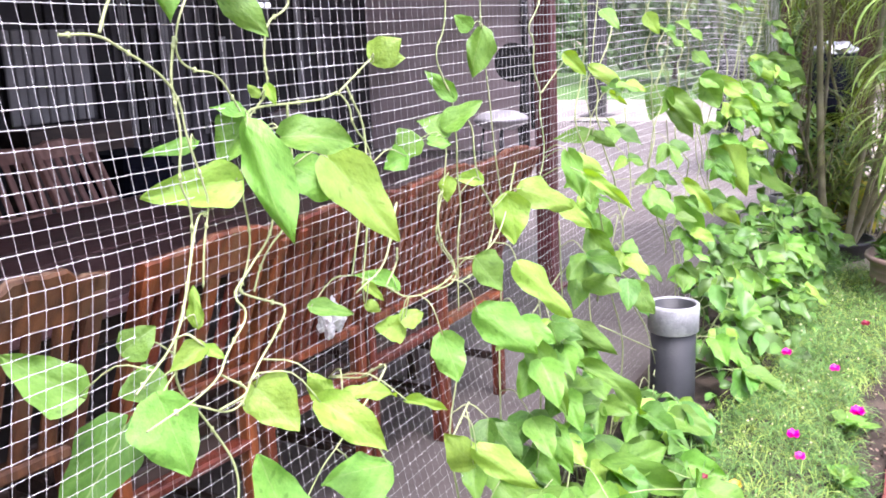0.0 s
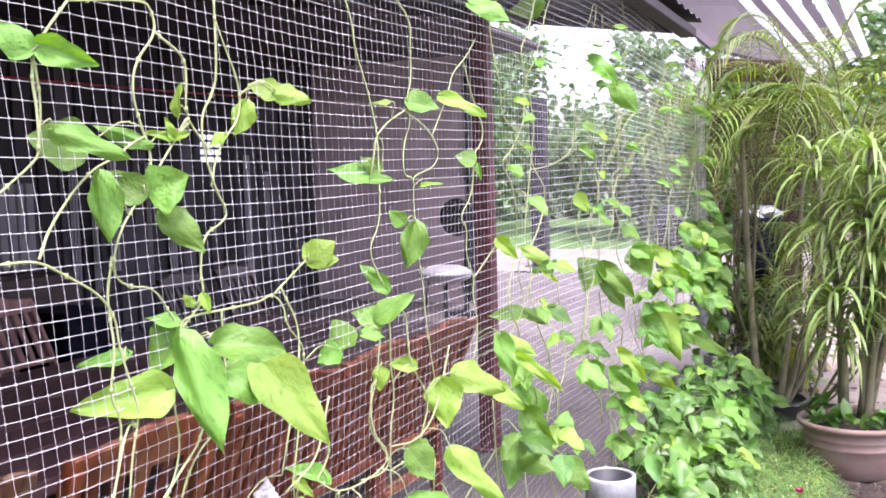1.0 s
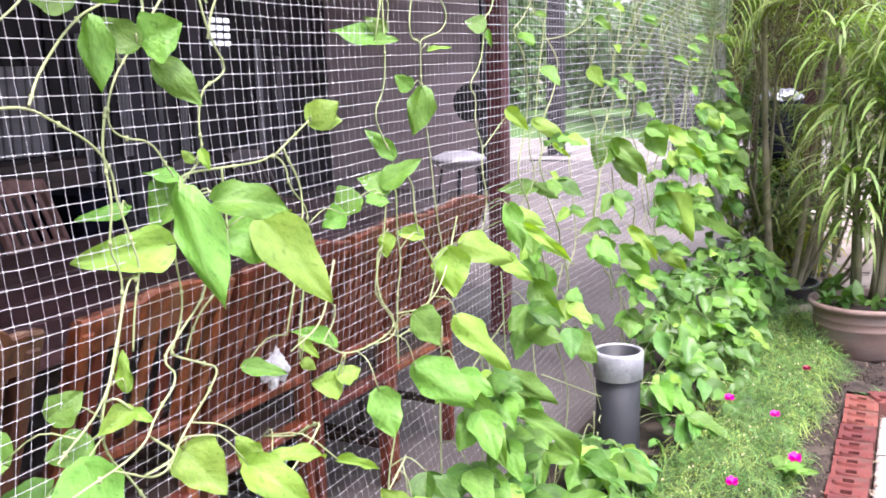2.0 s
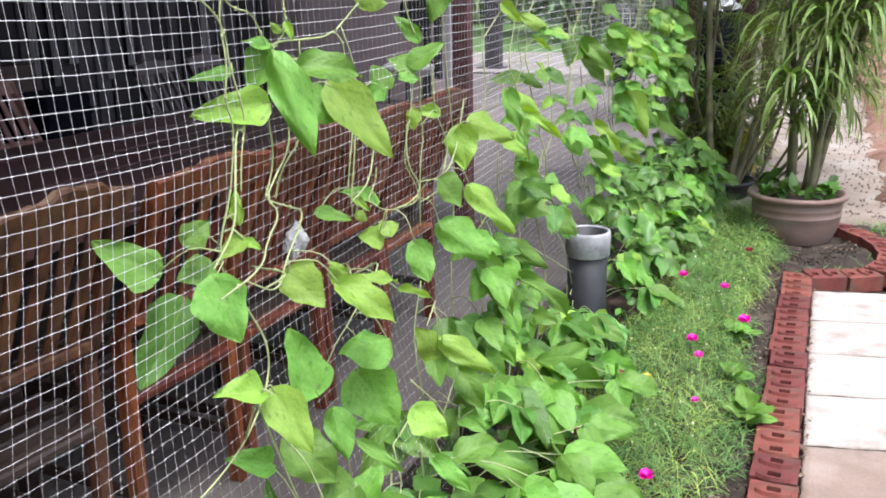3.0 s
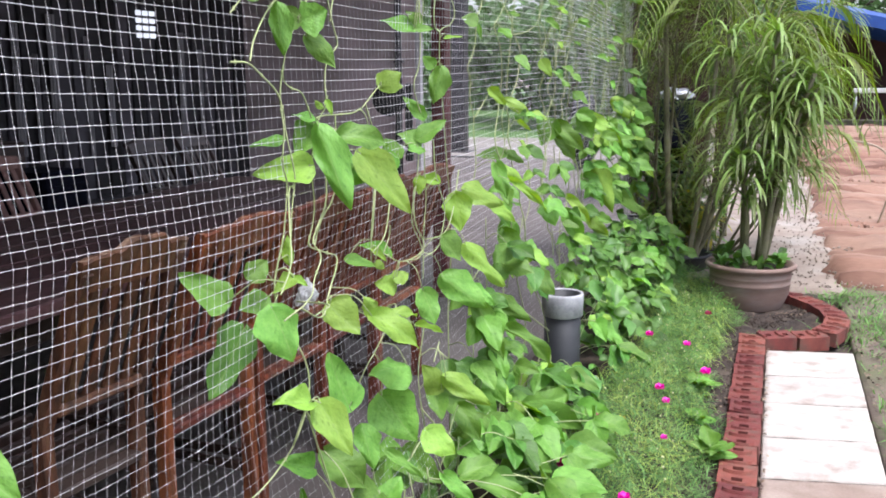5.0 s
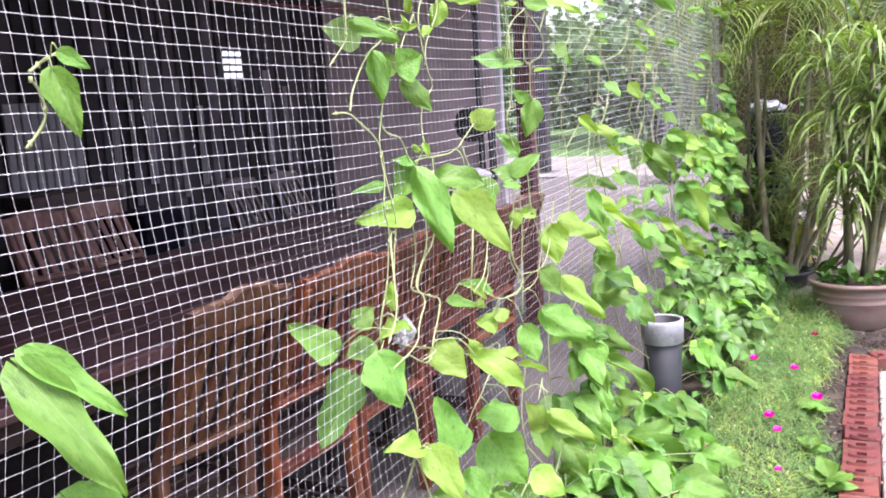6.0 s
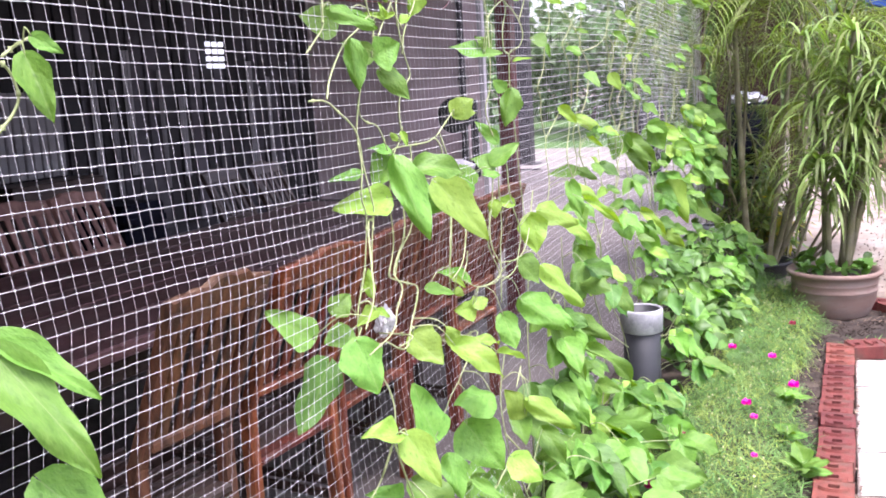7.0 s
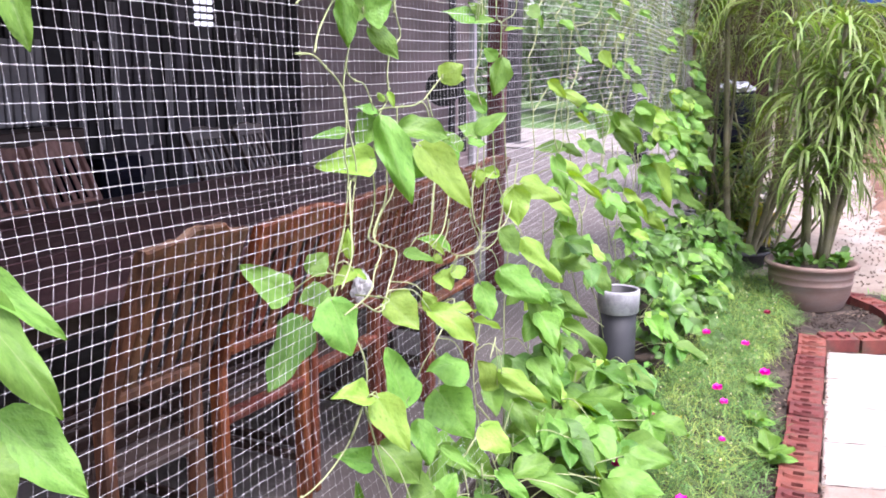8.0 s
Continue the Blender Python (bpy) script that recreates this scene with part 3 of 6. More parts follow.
NI, NJ = int((NET_Y1 - NET_Y0) / CELL), int(2.2 / CELL)
pts = [[net_point(i, j) for j in range(NJ + 1)] for i in range(NI + 1)]
vs, fs = [], []
add_threads(vs, fs, [[(pts[i][j], Vector((0, 0, 1))) for j in range(NJ + 1)] for i in range(NI + 1)], 0.00034)
add_threads(vs, fs, [[(pts[i][j], Vector((0, 1, 0))) for i in range(NI + 1)] for j in range(NJ + 1)], 0.00047)
me = bpy.data.meshes.new("threads")
me.from_pydata([tuple(v) for v in vs], [], fs)
me.materials.append(NET)
ob = new("threads", me)
ob.parent = net
KNOT = ([(0, 0, -1), (0, -1, 0), (0.7, 0, 0), (0, 1, 0), (0, 0, 1)], [(0, 1, 2), (0, 2, 3), (4, 2, 1), (4, 3, 2)])
rn = random.Random(2)
for k in range(24):
    y0 = 5.70 + rn.uniform(0, 0.22)
    bm = bmesh.new()
    tube(bm, [(-0.97 + 0.02 * math.sin(j * 0.4 + k), y0 + 0.012 * math.sin(j * 0.31 + k * 1.7), 2.27 - j * 0.1) for j in range(22)], 0.0011, 0.0011, 4)
    part("edge_strand", bm, NET, net)
scatter("knot_grid", KNOT, [Matrix.Translation(pts[i][j] + Vector((0.0006, 0, 0))) @ Matrix.Scale(0.0015 + 0.0006 * max(0.0, min(1.0, (pts[i][j].z - 0.45) / 0.9)), 4) for i in range(20, NI) for j in range(NJ + 1)], NET, net)


# ---- planting bed, edging and paving ----
sheet("planting_bed", -1.0, -0.068, -1.6, 6.6, 0.012, SOIL, "dark crumbly soil of the planting bed", "soil", 24, 160, 0.03, 9.0)
sheet("pot_bed", -0.3, 0.36, 3.95, 5.0, 0.008, SOIL, "dark soil round the clay pot", "soil", 24, 30, 0.02, 9.0)


def hollow_brick(name="brick"):
    """A two-hole clay brick, 0.128 x 0.168 x 0.075, holes upwards."""
    L, Wd, Hh = 0.161, 0.126, 0.072
    bm = bmesh.new()
    xs = [-Wd / 2, -0.018, 0.018, Wd / 2]
    ys = [-L / 2, -0.058, -0.030, 0.030, 0.058, L / 2]
    hole = {(1, 1), (1, 3)}
    up = {(i, j): bm.verts.new((xs[i], ys[j], Hh)) for i in range(4) for j in range(6)}
    lo = {(i, j): bm.verts.new((xs[i], ys[j], Hh - 0.035)) for i in (1, 2) for j in (1, 2, 3, 4)}
    dn = {(i, j): bm.verts.new((xs[i], ys[j], 0)) for i in (0, 3) for j in (0, 5)}
    for i in range(3):
        for j in range(5):
            q = [(i, j), (i + 1, j), (i + 1, j + 1), (i, j + 1)]
            if (i, j) in hole:
                bm.faces.new([lo[c] for c in q])
                for a, b in zip(q, q[1:] + q[:1]):
                    bm.faces.new((up[a], up[b], lo[b], lo[a]))
            else:
                bm.faces.new([up[c] for c in q])
    bm.faces.new([up[i, 0] for i in range(3, -1, -1)] + [dn[0, 0], dn[3, 0]])
    bm.faces.new([up[i, 5] for i in range(4)] + [dn[3, 5], dn[0, 5]])
    bm.faces.new([up[0, j] for j in range(6)] + [dn[0, 5], dn[0, 0]])
    bm.faces.new([up[3, j] for j in range(5, -1, -1)] + [dn[3, 0], dn[3, 5]])
    for cy in (-0.044, 0.044):
        ring = [(-0.046 * math.cos(a), cy - 0.026 - 0.020 * math.sin(a)) for a in (math.pi * k / 7 for k in range(8))]
        inner = [bm.verts.new((x * 0.86, y + 0.006, Hh + 0.0005)) for x, y in ring]
        outer = [bm.verts.new((x, y, Hh + 0.011)) for x, y in ring]
        foot = [bm.verts.new((x * 1.05, y - 0.004, Hh + 0.0005)) for x, y in ring]
        for a, b_ in ((inner, outer), (outer, foot)):
            for k in range(7):
                bm.faces.new((a[k], a[k + 1], b_[k + 1], b_[k]))
    me = bpy.data.meshes.new(name)
    bm.to_mesh(me)
    bm.free()
    me.materials.append(BRICK)
    return me


BRICK_MESH = hollow_brick()
rb = random.Random(5)
edging = thing("brick_edging", "red hollow clay bricks edging the bed", "edging", kind="structure")
for k in range(33):
    y = 3.70 - k * 0.170
    ob = new("brick", BRICK_MESH)
    ob.parent = edging
    ob.matrix_basis = pose(rb.uniform(-0.004, 0.004), y, -0.022 + rb.uniform(-0.004, 0.003), rb.uniform(-2, 2), rb.uniform(-2, 2), rb.uniform(-2.5, 2.5))
ring = thing("brick_ring", "red hollow clay bricks curving round the pot", "edging", kind="structure")
for x, y, turn in ((0.12, 3.80, -68), (0.275, 3.875, -62), (0.375, 4.0, -20), (0.42, 4.17, -8), (0.415, 4.345, 8), (0.37, 4.51, 24), (0.285, 4.66, 36), (0.17, 4.78, 52)):
    ob = new("brick", BRICK_MESH)
    ob.parent = ring
    ob.matrix_basis = pose(x, y, -0.02 + rb.uniform(-0.004, 0.006), rb.uniform(-3, 3), rb.uniform(-4, 4), turn)

def worn_slab(w, d, h, seed):
    """A paving slab with a chipped, rounded edge; its top lies at z 0."""
    r = random.Random(seed)
    edge = []
    for ax, n in ((0, 14), (1, 14), (2, 14), (3, 14)):
        for q in range(n):
            s = q / n - 0.5
            x, y = ((s, -0.5), (0.5, s), (-s, 0.5), (-0.5, -s))[ax]
            edge.append((x * w, y * d))
    bm = bmesh.new()
    rings = []
    for inset, z, jit in ((0.0, -h, 0.0), (0.0, -0.007, 0.0025), (0.005, 0.0, 0.004), (0.030, 0.0, 0.002)):
        ring = []
        for x, y in edge:
            chip = 0.010 * max(0.0, noise.noise((x * 14, y * 14, seed * 3.7)) - 0.25) * (z > -0.01)
            k = 1 - (inset + chip + r.uniform(0, jit)) / (w / 2)
            ring.append(bm.verts.new((x * k, y * (1 - (inset + chip + r.uniform(0, jit)) / (d / 2)), z + (r.uniform(-0.0012, 0.0006) if z == 0 else 0))))
        rings.append(ring)
    for p, q in zip(rings, rings[1:]):
        for i in range(len(p)):
            f = bm.faces.new((p[i], p[(i + 1) % len(p)], q[(i + 1) % len(p)], q[i]))
            f.smooth = True
    bm.faces.new(rings[-1])
    return bm


path_ob = thing("stepping_path", "row of pale square paving slabs", "path", kind="structure")
JOINTS = (3.70, 3.29, 2.90, 2.505, 2.11, 1.67, 1.24, 0.82, 0.40, -0.02, -0.44, -0.86, -1.28, -1.70, -2.12)
for k, (b, a) in enumerate(zip(JOINTS, JOINTS[1:])):
    bm = worn_slab(0.412, b - a - 0.016, 0.036, k)
    for v in bm.verts:
        v.co += Vector((0.278, (a + b) / 2, 0.0))
    for v in bm.verts:
        v.co.y += (v.co.x - 0.075) * 0.19
        v.co.z += 0.002 * math.sin(k * 2.3) * (v.co.x - 0.28) * 4
    part("slab", bm, BROWN_SLAB if k in (4, 9) else SLAB, path_ob)

sheet("red_soil", 0.42, 5.5, 5.3, 24, 0.030, RED_SOIL, "bare reddish ridged soil", "soil", 60, 420, 0.14, 3.6, across=0.25, ragged=0.12)
sheet("gravel_strip", -0.9, 0.54, 5.1, 13, 0.016, GRAVEL, "pale crushed gravel strip", "gravel", 40, 200, 0.010, 8, ragged=0.10)


# ---- pipes and pots ----
def pipe_planter(x, y, rim, label):
    """A dark pipe with a paler, wider collar at its top."""
    top = thing("pipe_planter", label, "pipe", "pipe planters", at=(x, y, 0.0))
    r = 0.082
    bm = bmesh.new()
    lathe(bm, [(r, -0.02), (r, rim - 0.004), (r - 0.006, rim - 0.004), (r - 0.006, 0.0), (0.001, 0.0)], 40)
    part("pipe", bm, PIPE_DARK, top)
    bm = bmesh.new()
    lathe(bm, [(r + 0.001, rim - 0.105), (r + 0.010, rim - 0.10), (r + 0.012, rim - 0.01), (r + 0.010, rim), (r + 0.0005, rim + 0.001), (r + 0.0005, rim - 0.10)], 40)
    part("collar", bm, PIPE_PALE, top, "pale grey pipe collar")
    return top


pipe_planter(-0.81, 2.95, 0.40, "dark grey upright pipe with pale grey collar")
pipe_planter(-0.83, 0.47, 0.45, "dark grey upright pipe with pale grey collar")
pipe_planter(-0.86, 5.75, 0.34, "dark grey upright pipe with pale grey collar")

pot = thing("flower_pot", "large brown clay pot with rolled rim", "pot", at=(-0.04, 4.62, 0.0))
bm = bmesh.new()
lathe(bm, [(0.001, 0.0), (0.180, 0.0), (0.192, 0.012), (0.222, 0.09), (0.231, 0.15), (0.2335, 0.153), (0.2335, 0.160), (0.2315, 0.163), (0.232, 0.19), (0.2345, 0.193), (0.2345, 0.198), (0.233, 0.2),
           (0.235, 0.235), (0.252, 0.240), (0.262, 0.252), (0.258, 0.266), (0.245, 0.270), (0.228, 0.262), (0.222, 0.23), (0.001, 0.225)], 56, 0.006)
part("pot_body", bm, POT_CLAY, pot)
bm = bmesh.new()
lathe(bm, [(0.226, 0.236), (0.15, 0.246), (0.001, 0.25)], 30)
part("potting_soil", bm, SOIL, pot)


# ---- plants ----
def blade(width=0.1, bend=0.5, n=5):
    """A strap leaf, 1 long, arching over."""
    vs, fs = [], []
    for i in range(n + 1):
        t = i / n
        w = width * (0.55 + 0.9 * t) * (1 - t) ** 0.6 + 0.004
        y = math.sin(t * bend * 2) / (bend * 2)
        z = (math.cos(t * bend * 2) - 1) / (bend * 2)
        vs += [(-w / 2, y, z + w * 0.2), (0, y, z), (w / 2, y, z + w * 0.2)]
    for i in range(n):
        for j in range(2):
            a = i * 3 + j
            fs.append((a, a + 1, a + 4, a + 3))
    return vs, fs


STRAP = blade(0.056, 1.05, 7)
rp = random.Random(11)


def dracaena(x, y, z, stems, label):
    """Leaning canes that end in rosettes of long arching strap leaves."""
    top = thing("potted_plant", label, "plant", at=(x, y, z))
    mats = []
    for lean, turn, h in stems:
        d = Vector((math.cos(turn) * lean, math.sin(turn) * lean, 1))
        line = smooth_line([Vector((math.cos(turn) * 0.06, math.sin(turn) * 0.06, -0.03)), d * h * 0.5 + Vector((0.03 * math.sin(turn * 3), 0.03, 0)), d * h], 5)
        bm = bmesh.new()
        tube(bm, line, 0.021, 0.012, 8, knot=0.12)
        part("cane", bm, CANE, top)
        for k in range(120):
            f = 1 - 0.55 * rp.random() ** 1.5
            p = line[min(len(line) - 1, int(f * (len(line) - 1) + 0.5))]
            a, up = rp.uniform(0, 6.283), rp.uniform(0.2, 1.9)
            L = rp.uniform(0.20, 0.46)
            mats.append(frame_of(p, Vector((math.cos(a), math.sin(a), up)), Vector((-math.cos(a) * up, -math.sin(a) * up, 1)), L, L))
    scatter("foliage", STRAP, mats, PALE_PALM, top)
    return top


dracaena(-0.04, 4.62, 0.245, [(0.10, 0.3, 1.0), (0.30, 1.0, 1.15), (0.26, 6.1, 1.12), (0.20, 2.4, 1.35), (0.24, 4.2, 0.66), (0.06, 0, 1.35), (0.30, 0.2, 1.04)],
         "bushy potted plant with long arching green-yellow leaves")
weeds = thing("pot_weeds", "small leafy weeds growing at the pot rim", "plant", at=(-0.04, 4.62, 0.24))
scatter("foliage", SMALL_LEAF, [frame_of((0.19 * math.cos(a), 0.19 * math.sin(a), 0.01 + 0.06 * rp.random()), (rp.uniform(-1, 1), rp.uniform(-1, 1), rp.uniform(0, 1)), (rp.uniform(-.6, .6), rp.uniform(-.6, .6), 1), l, l * 0.6)
        for a, l in ((rp.uniform(2.4, 6.9), rp.uniform(0.04, 0.11)) for _ in range(64))], LEAF_MASS, weeds)


def palm(x, y, z, canes, label, seed, fronds=6):
    """A clump of ringed canes, fanning out, with feathered fronds."""
    r = random.Random(seed)
    top = thing("palm", label, "palm", "clumping palms", at=(x, y, z))
    strips = []
    leaflet = blade(0.05, 0.5, 3)
    for turn, lean, h, thick in canes:
        a = radians(turn)
        b = Vector((math.cos(a) * 0.09, math.sin(a) * 0.09, -0.02))
        out = Vector((math.cos(a), math.sin(a), 0)) * lean
        line = smooth_line([b, b + out * h * 0.55 + Vector((0, 0, h * 0.45)), b + out * h + Vector((0, 0, h))], 12)
        bm = bmesh.new()
        tube(bm, line, thick * 0.60, thick * 0.42, 10, knot=0.12)
        part("cane", bm, CANE, top)
        for f in range(fronds):
            fa = r.uniform(0, 6.28)
            L = r.uniform(0.65, 1.0)
            o = line[-1 - r.randrange(5)]
            rise = r.uniform(0.8, 1.6)
            fwd = Vector((math.cos(fa), math.sin(fa), 0))
            spine = smooth_line([o, o + fwd * L * 0.3 + Vector((0, 0, L * 0.5 * rise)), o + fwd * L * 0.62 + Vector((0, 0, L * 0.55 * rise)), o + fwd * L * 0.9 + Vector((0, 0, L * (0.4 * rise - 0.25)))], 8)
            bm = bmesh.new()
            tube(bm, spine, 0.007, 0.002, 4)
            part("frond_stalk", bm, CANE, top)
            for k in range(4, len(spine) - 1):
                ax = (spine[k + 1] - spine[k - 1]).normalized()
                side = ax.cross(Vector((0, 0, 1))).normalized()
                for s in (-1, 1):
                    l = L * 0.40 * (1 - 0.9 * abs(k / len(spine) - 0.45)) * r.uniform(0.85, 1.1)
                    strips.append(frame_of(spine[k], side * s + ax * 0.8 + Vector((0, 0, 0.15)), Vector((0, 0, 1)) + side * s * 0.3, l, l))
    scatter("fronds", leaflet, strips, PALM, top)
    return top


def dark_pot(x, y, r, h):
    p = thing("plant_pot", "low black plastic plant pot with soil", "pot", at=(x, y, 0.0))
    bm = bmesh.new()
    lathe(bm, [(0.001, 0), (r * 0.8, 0), (r * 0.97, h - 0.02), (r * 1.04, h - 0.02), (r * 1.04, h), (r * 0.96, h), (r * 0.93, h - 0.03), (0.001, h - 0.03)], 32)
    part("pot_body", bm, PIPE_DARK, p)


CROTON = material("croton_leaf", (0.42, 0.36, 0.05), (0.10, 0.19, 0.04), 0.45, scale=9, fine=60, bump=0, mix=(0.45, 0.6), per="island", spread=0.4, see=0.3)


def bush(x, y, z, h, n, seed, mat, label):
    """A low shrub of upright shoots with narrow arching leaves."""
    r = random.Random(seed)
    top = thing("shrub", label, "shrub", "low shrubs by the palms", at=(x, y, z))
    mats = []
    for k in range(n):
        a, lean = r.uniform(0, 6.283), r.uniform(0.05, 0.45)
        tip = Vector((math.cos(a) * lean * h, math.sin(a) * lean * h, h * r.uniform(0.4, 0.9)))
        line = smooth_line([(0.03 * math.cos(a), 0.03 * math.sin(a), -0.04), tip * 0.5 + Vector((0, 0, 0.03)), tip], 4)
        bm = bmesh.new()
        tube(bm, line, 0.006, 0.003, 5)
        part("shoot", bm, CANE, top)
        for q in range(26):
            p = line[2 + r.randrange(len(line) - 2)]
            b, up = r.uniform(0, 6.283), r.uniform(-0.1, 1.2)
            L = r.uniform(0.10, 0.24)
            mats.append(frame_of(p, (math.cos(b), math.sin(b), up), (-math.cos(b) * up, -math.sin(b) * up, 1), L, L * 2.6))
    scatter("foliage", blade(0.09, 0.6, 4), mats, mat, top)


bush(-0.62, 6.55, 0.0, 0.95, 12, 31, LEAF_MASS, "leafy green shrub between the palm canes")
bush(-0.42, 6.2, 0.0, 0.55, 8, 32, CROTON, "yellow and green croton shrub by the palms")
bush(-0.66, 6.85, 0.0, 1.25, 14, 34, PALM, "tall dark green shrub among the palm canes")
bush(-0.88, 6.45, 0.0, 1.0, 10, 35, LEAF_MASS, "leafy green shrub between the palm canes")
bush(-0.66, 5.95, 0.0, 1.05, 9, 36, PALM, "grassy dark green shrub at the palm foot")
dark_pot(-0.52, 5.55, 0.20, 0.13)
palm(-0.52, 5.55, 0.10, ((150, 0.07, 1.75, 0.038), (20, 0.26, 1.55, 0.036), (330, 0.22, 1.25, 0.034), (60, 0.16, 1.8, 0.032), (350, 0.36, 1.2, 0.024)),
     "clumping palm with ringed green-grey canes and feathered fronds", 3)
palm(-0.40, 5.80, 0.0, ((0, 0.62, 0.75, 0.018), (25, 0.75, 0.62, 0.016), (-30, 0.50, 0.85, 0.017), (50, 0.40, 0.9, 0.018), (160, 0.45, 0.8, 0.016), (80, 0.55, 0.5, 0.015), (-10, 0.8, 0.45, 0.014)), "young palm with pale leaning canes", 14, 4)
palm(-0.80, 6.1, 0.0, ((90, 0.04, 1.55, 0.024), (200, 0.06, 1.3, 0.02), (330, 0.05, 1.6, 0.022)), "slim palm with pale ringed canes", 8, 4)
palm(-0.28, 6.9, 0.0, ((100, 0.15, 1.85, 0.030), (250, 0.1, 1.3, 0.028), (180, 0.34, 1.25, 0.022)), "clumping palm behind the clay pot", 21, 6)


def tree(x, y, h, spread, seed, leaves=2300, size=0.32):
    r = random.Random(seed)
    top = thing("tree", "leafy green garden tree beyond the lawn", "tree", "trees beyond the patio", at=(x, y, -0.02))
    bm = bmesh.new()
    tube(bm, smooth_line([(0, 0, 0), (0.1 * h * 0.3, 0.05 * h, h * 0.3), (0.0, 0, h * 0.75)], 5), 0.03 * h, 0.008 * h, 8)
    ends = []
    for k in range(9):
        a, z = r.uniform(0, 6.28), r.uniform(0.2, 0.7) * h
        e = Vector((math.cos(a) * spread * r.uniform(0.4, 0.9), math.sin(a) * spread * r.uniform(0.4, 0.9), z + h * r.uniform(0.05, 0.3)))
        tube(bm, smooth_line([(0, 0, z), e * 0.5 + Vector((0, 0, z * 0.55)), e], 3), 0.010 * h, 0.003 * h, 5)
        ends += [e, (e + Vector((0, 0, z))) / 2, e + Vector((r.uniform(-1, 1), r.uniform(-1, 1), r.uniform(-.5, .8))) * spread * 0.3]
    part("trunk", bm, BARK, top)
    mats = []
    for k in range(leaves):
        c = r.choice(ends)
        p = c + Vector((r.gauss(0, 1), r.gauss(0, 1), r.gauss(0, 0.8))) * spread * 0.22
        mats.append(frame_of(p, (r.uniform(-1, 1), r.uniform(-1, 1), r.uniform(-0.8, 0.5)), (r.uniform(-1, 1), r.uniform(-1, 1), 1), size * r.uniform(0.6, 1.3), size * r.uniform(0.35, 0.7)))
    scatter("crown", SMALL_LEAF, mats, TREE, top)


for x, y, h, s, seed in ((-12.0, 24, 5.2, 2.6, 1), (-7.2, 27, 3.0, 2.2, 2), (-5.0, 23, 2.5, 1.8, 3), (-3.4, 26, 3.4, 2.2, 4), (-12.5, 28, 7.0, 3.2, 5), (-15, 24, 6, 3, 6), (-2.0, 19.5, 3.2, 1.5, 7), (1.5, 34, 7, 3.5, 9), (6, 36, 7, 3.5, 10), (-4.2, 31, 3.4, 2.4, 13)):
    tree(x, y, h, s, seed)


rh = random.Random(61)
mats = []
while len(mats) < 9500:
    x, z = rh.uniform(-24, 1.0), 8.5 * rh.random() ** 1.1
    y = 35 + rh.uniform(-1.5, 2.5) + 0.8 * math.sin(x * 1.1)
    if z > (3.6 if -12.4 < x < -9.4 else 7.0) + 1.4 * noise.noise((x * 0.35, 2.0, 0.0)) or noise.noise((x * 0.55, z * 0.6, 4.0)) > 0.33:
        continue
    mats.append(frame_of((x, y, z), (rh.uniform(-1, 1), rh.uniform(-1, 1), rh.uniform(-1.0, 0.3)), (rh.uniform(-1, 1), rh.uniform(-1.4, 0.6), 0.9), rh.uniform(0.3, 0.65), rh.uniform(0.18, 0.36)))
tagged(scatter("tree_belt", SMALL_LEAF, mats, TREE), "belt of leafy trees and bushes behind the lawn", "trees", kind="stuff")

# ---- bean vines ----
rv = random.Random(3)
GROWN = {}
EYE_SIDE = Vector((0.05, -0.8, 1.4))


def bean_vine(label):
    return thing("bean_vine", label, "plant", "bean vines on the net")


def stem(vine, x0, x1, line):
    """A twisting stem from (y, z) turning points, going from x0 to x1."""
    n = max(1, len(line) - 1)
    ends = [Vector((x0 + (x1 - x0) * k / n + rv.uniform(-0.004, 0.004), y, z)) for k, (y, z) in enumerate(line)]
    grown = [p for run in GROWN.values() for p in run]
    for at_end in (True, False):
        a, b = (ends[-1], ends[-2]) if at_end else (ends[0], ends[1])
        # a loose end runs on to the stem that it winds round
        reach = [p for p in grown if 0.012 < (p - a).length < 0.16 and (p - a).normalized().dot((a - b).normalized()) > 0.35]
        if reach and min((p - a).length for p in grown) > 0.012:
            p = min(reach, key=lambda q: (q - a).length)
            ends.insert(len(ends) if at_end else 0, p)
    if len(ends) > 3:
        cut = [q for a, b in zip(ends, ends[1:]) for q in (a * 0.75 + b * 0.25, a * 0.25 + b * 0.75)]
        ends = [ends[0], *cut, ends[-1]]
    pts = smooth_line(ends, 3 if len(ends) > 3 else 5)
    bm = bmesh.new()
    tube(bm, pts, 0.0022, 0.0016, 6)
    for k in range(3, len(pts) - 1, 11):
        tube(bm, [pts[k] - Vector((0, 0, 0.004)), pts[k], pts[k] + Vector((0, 0, 0.004))], 0.0032, 0.0025, 6)
    part("stem", bm, STEM, vine)
    GROWN.setdefault(vine.name, []).extend(pts)


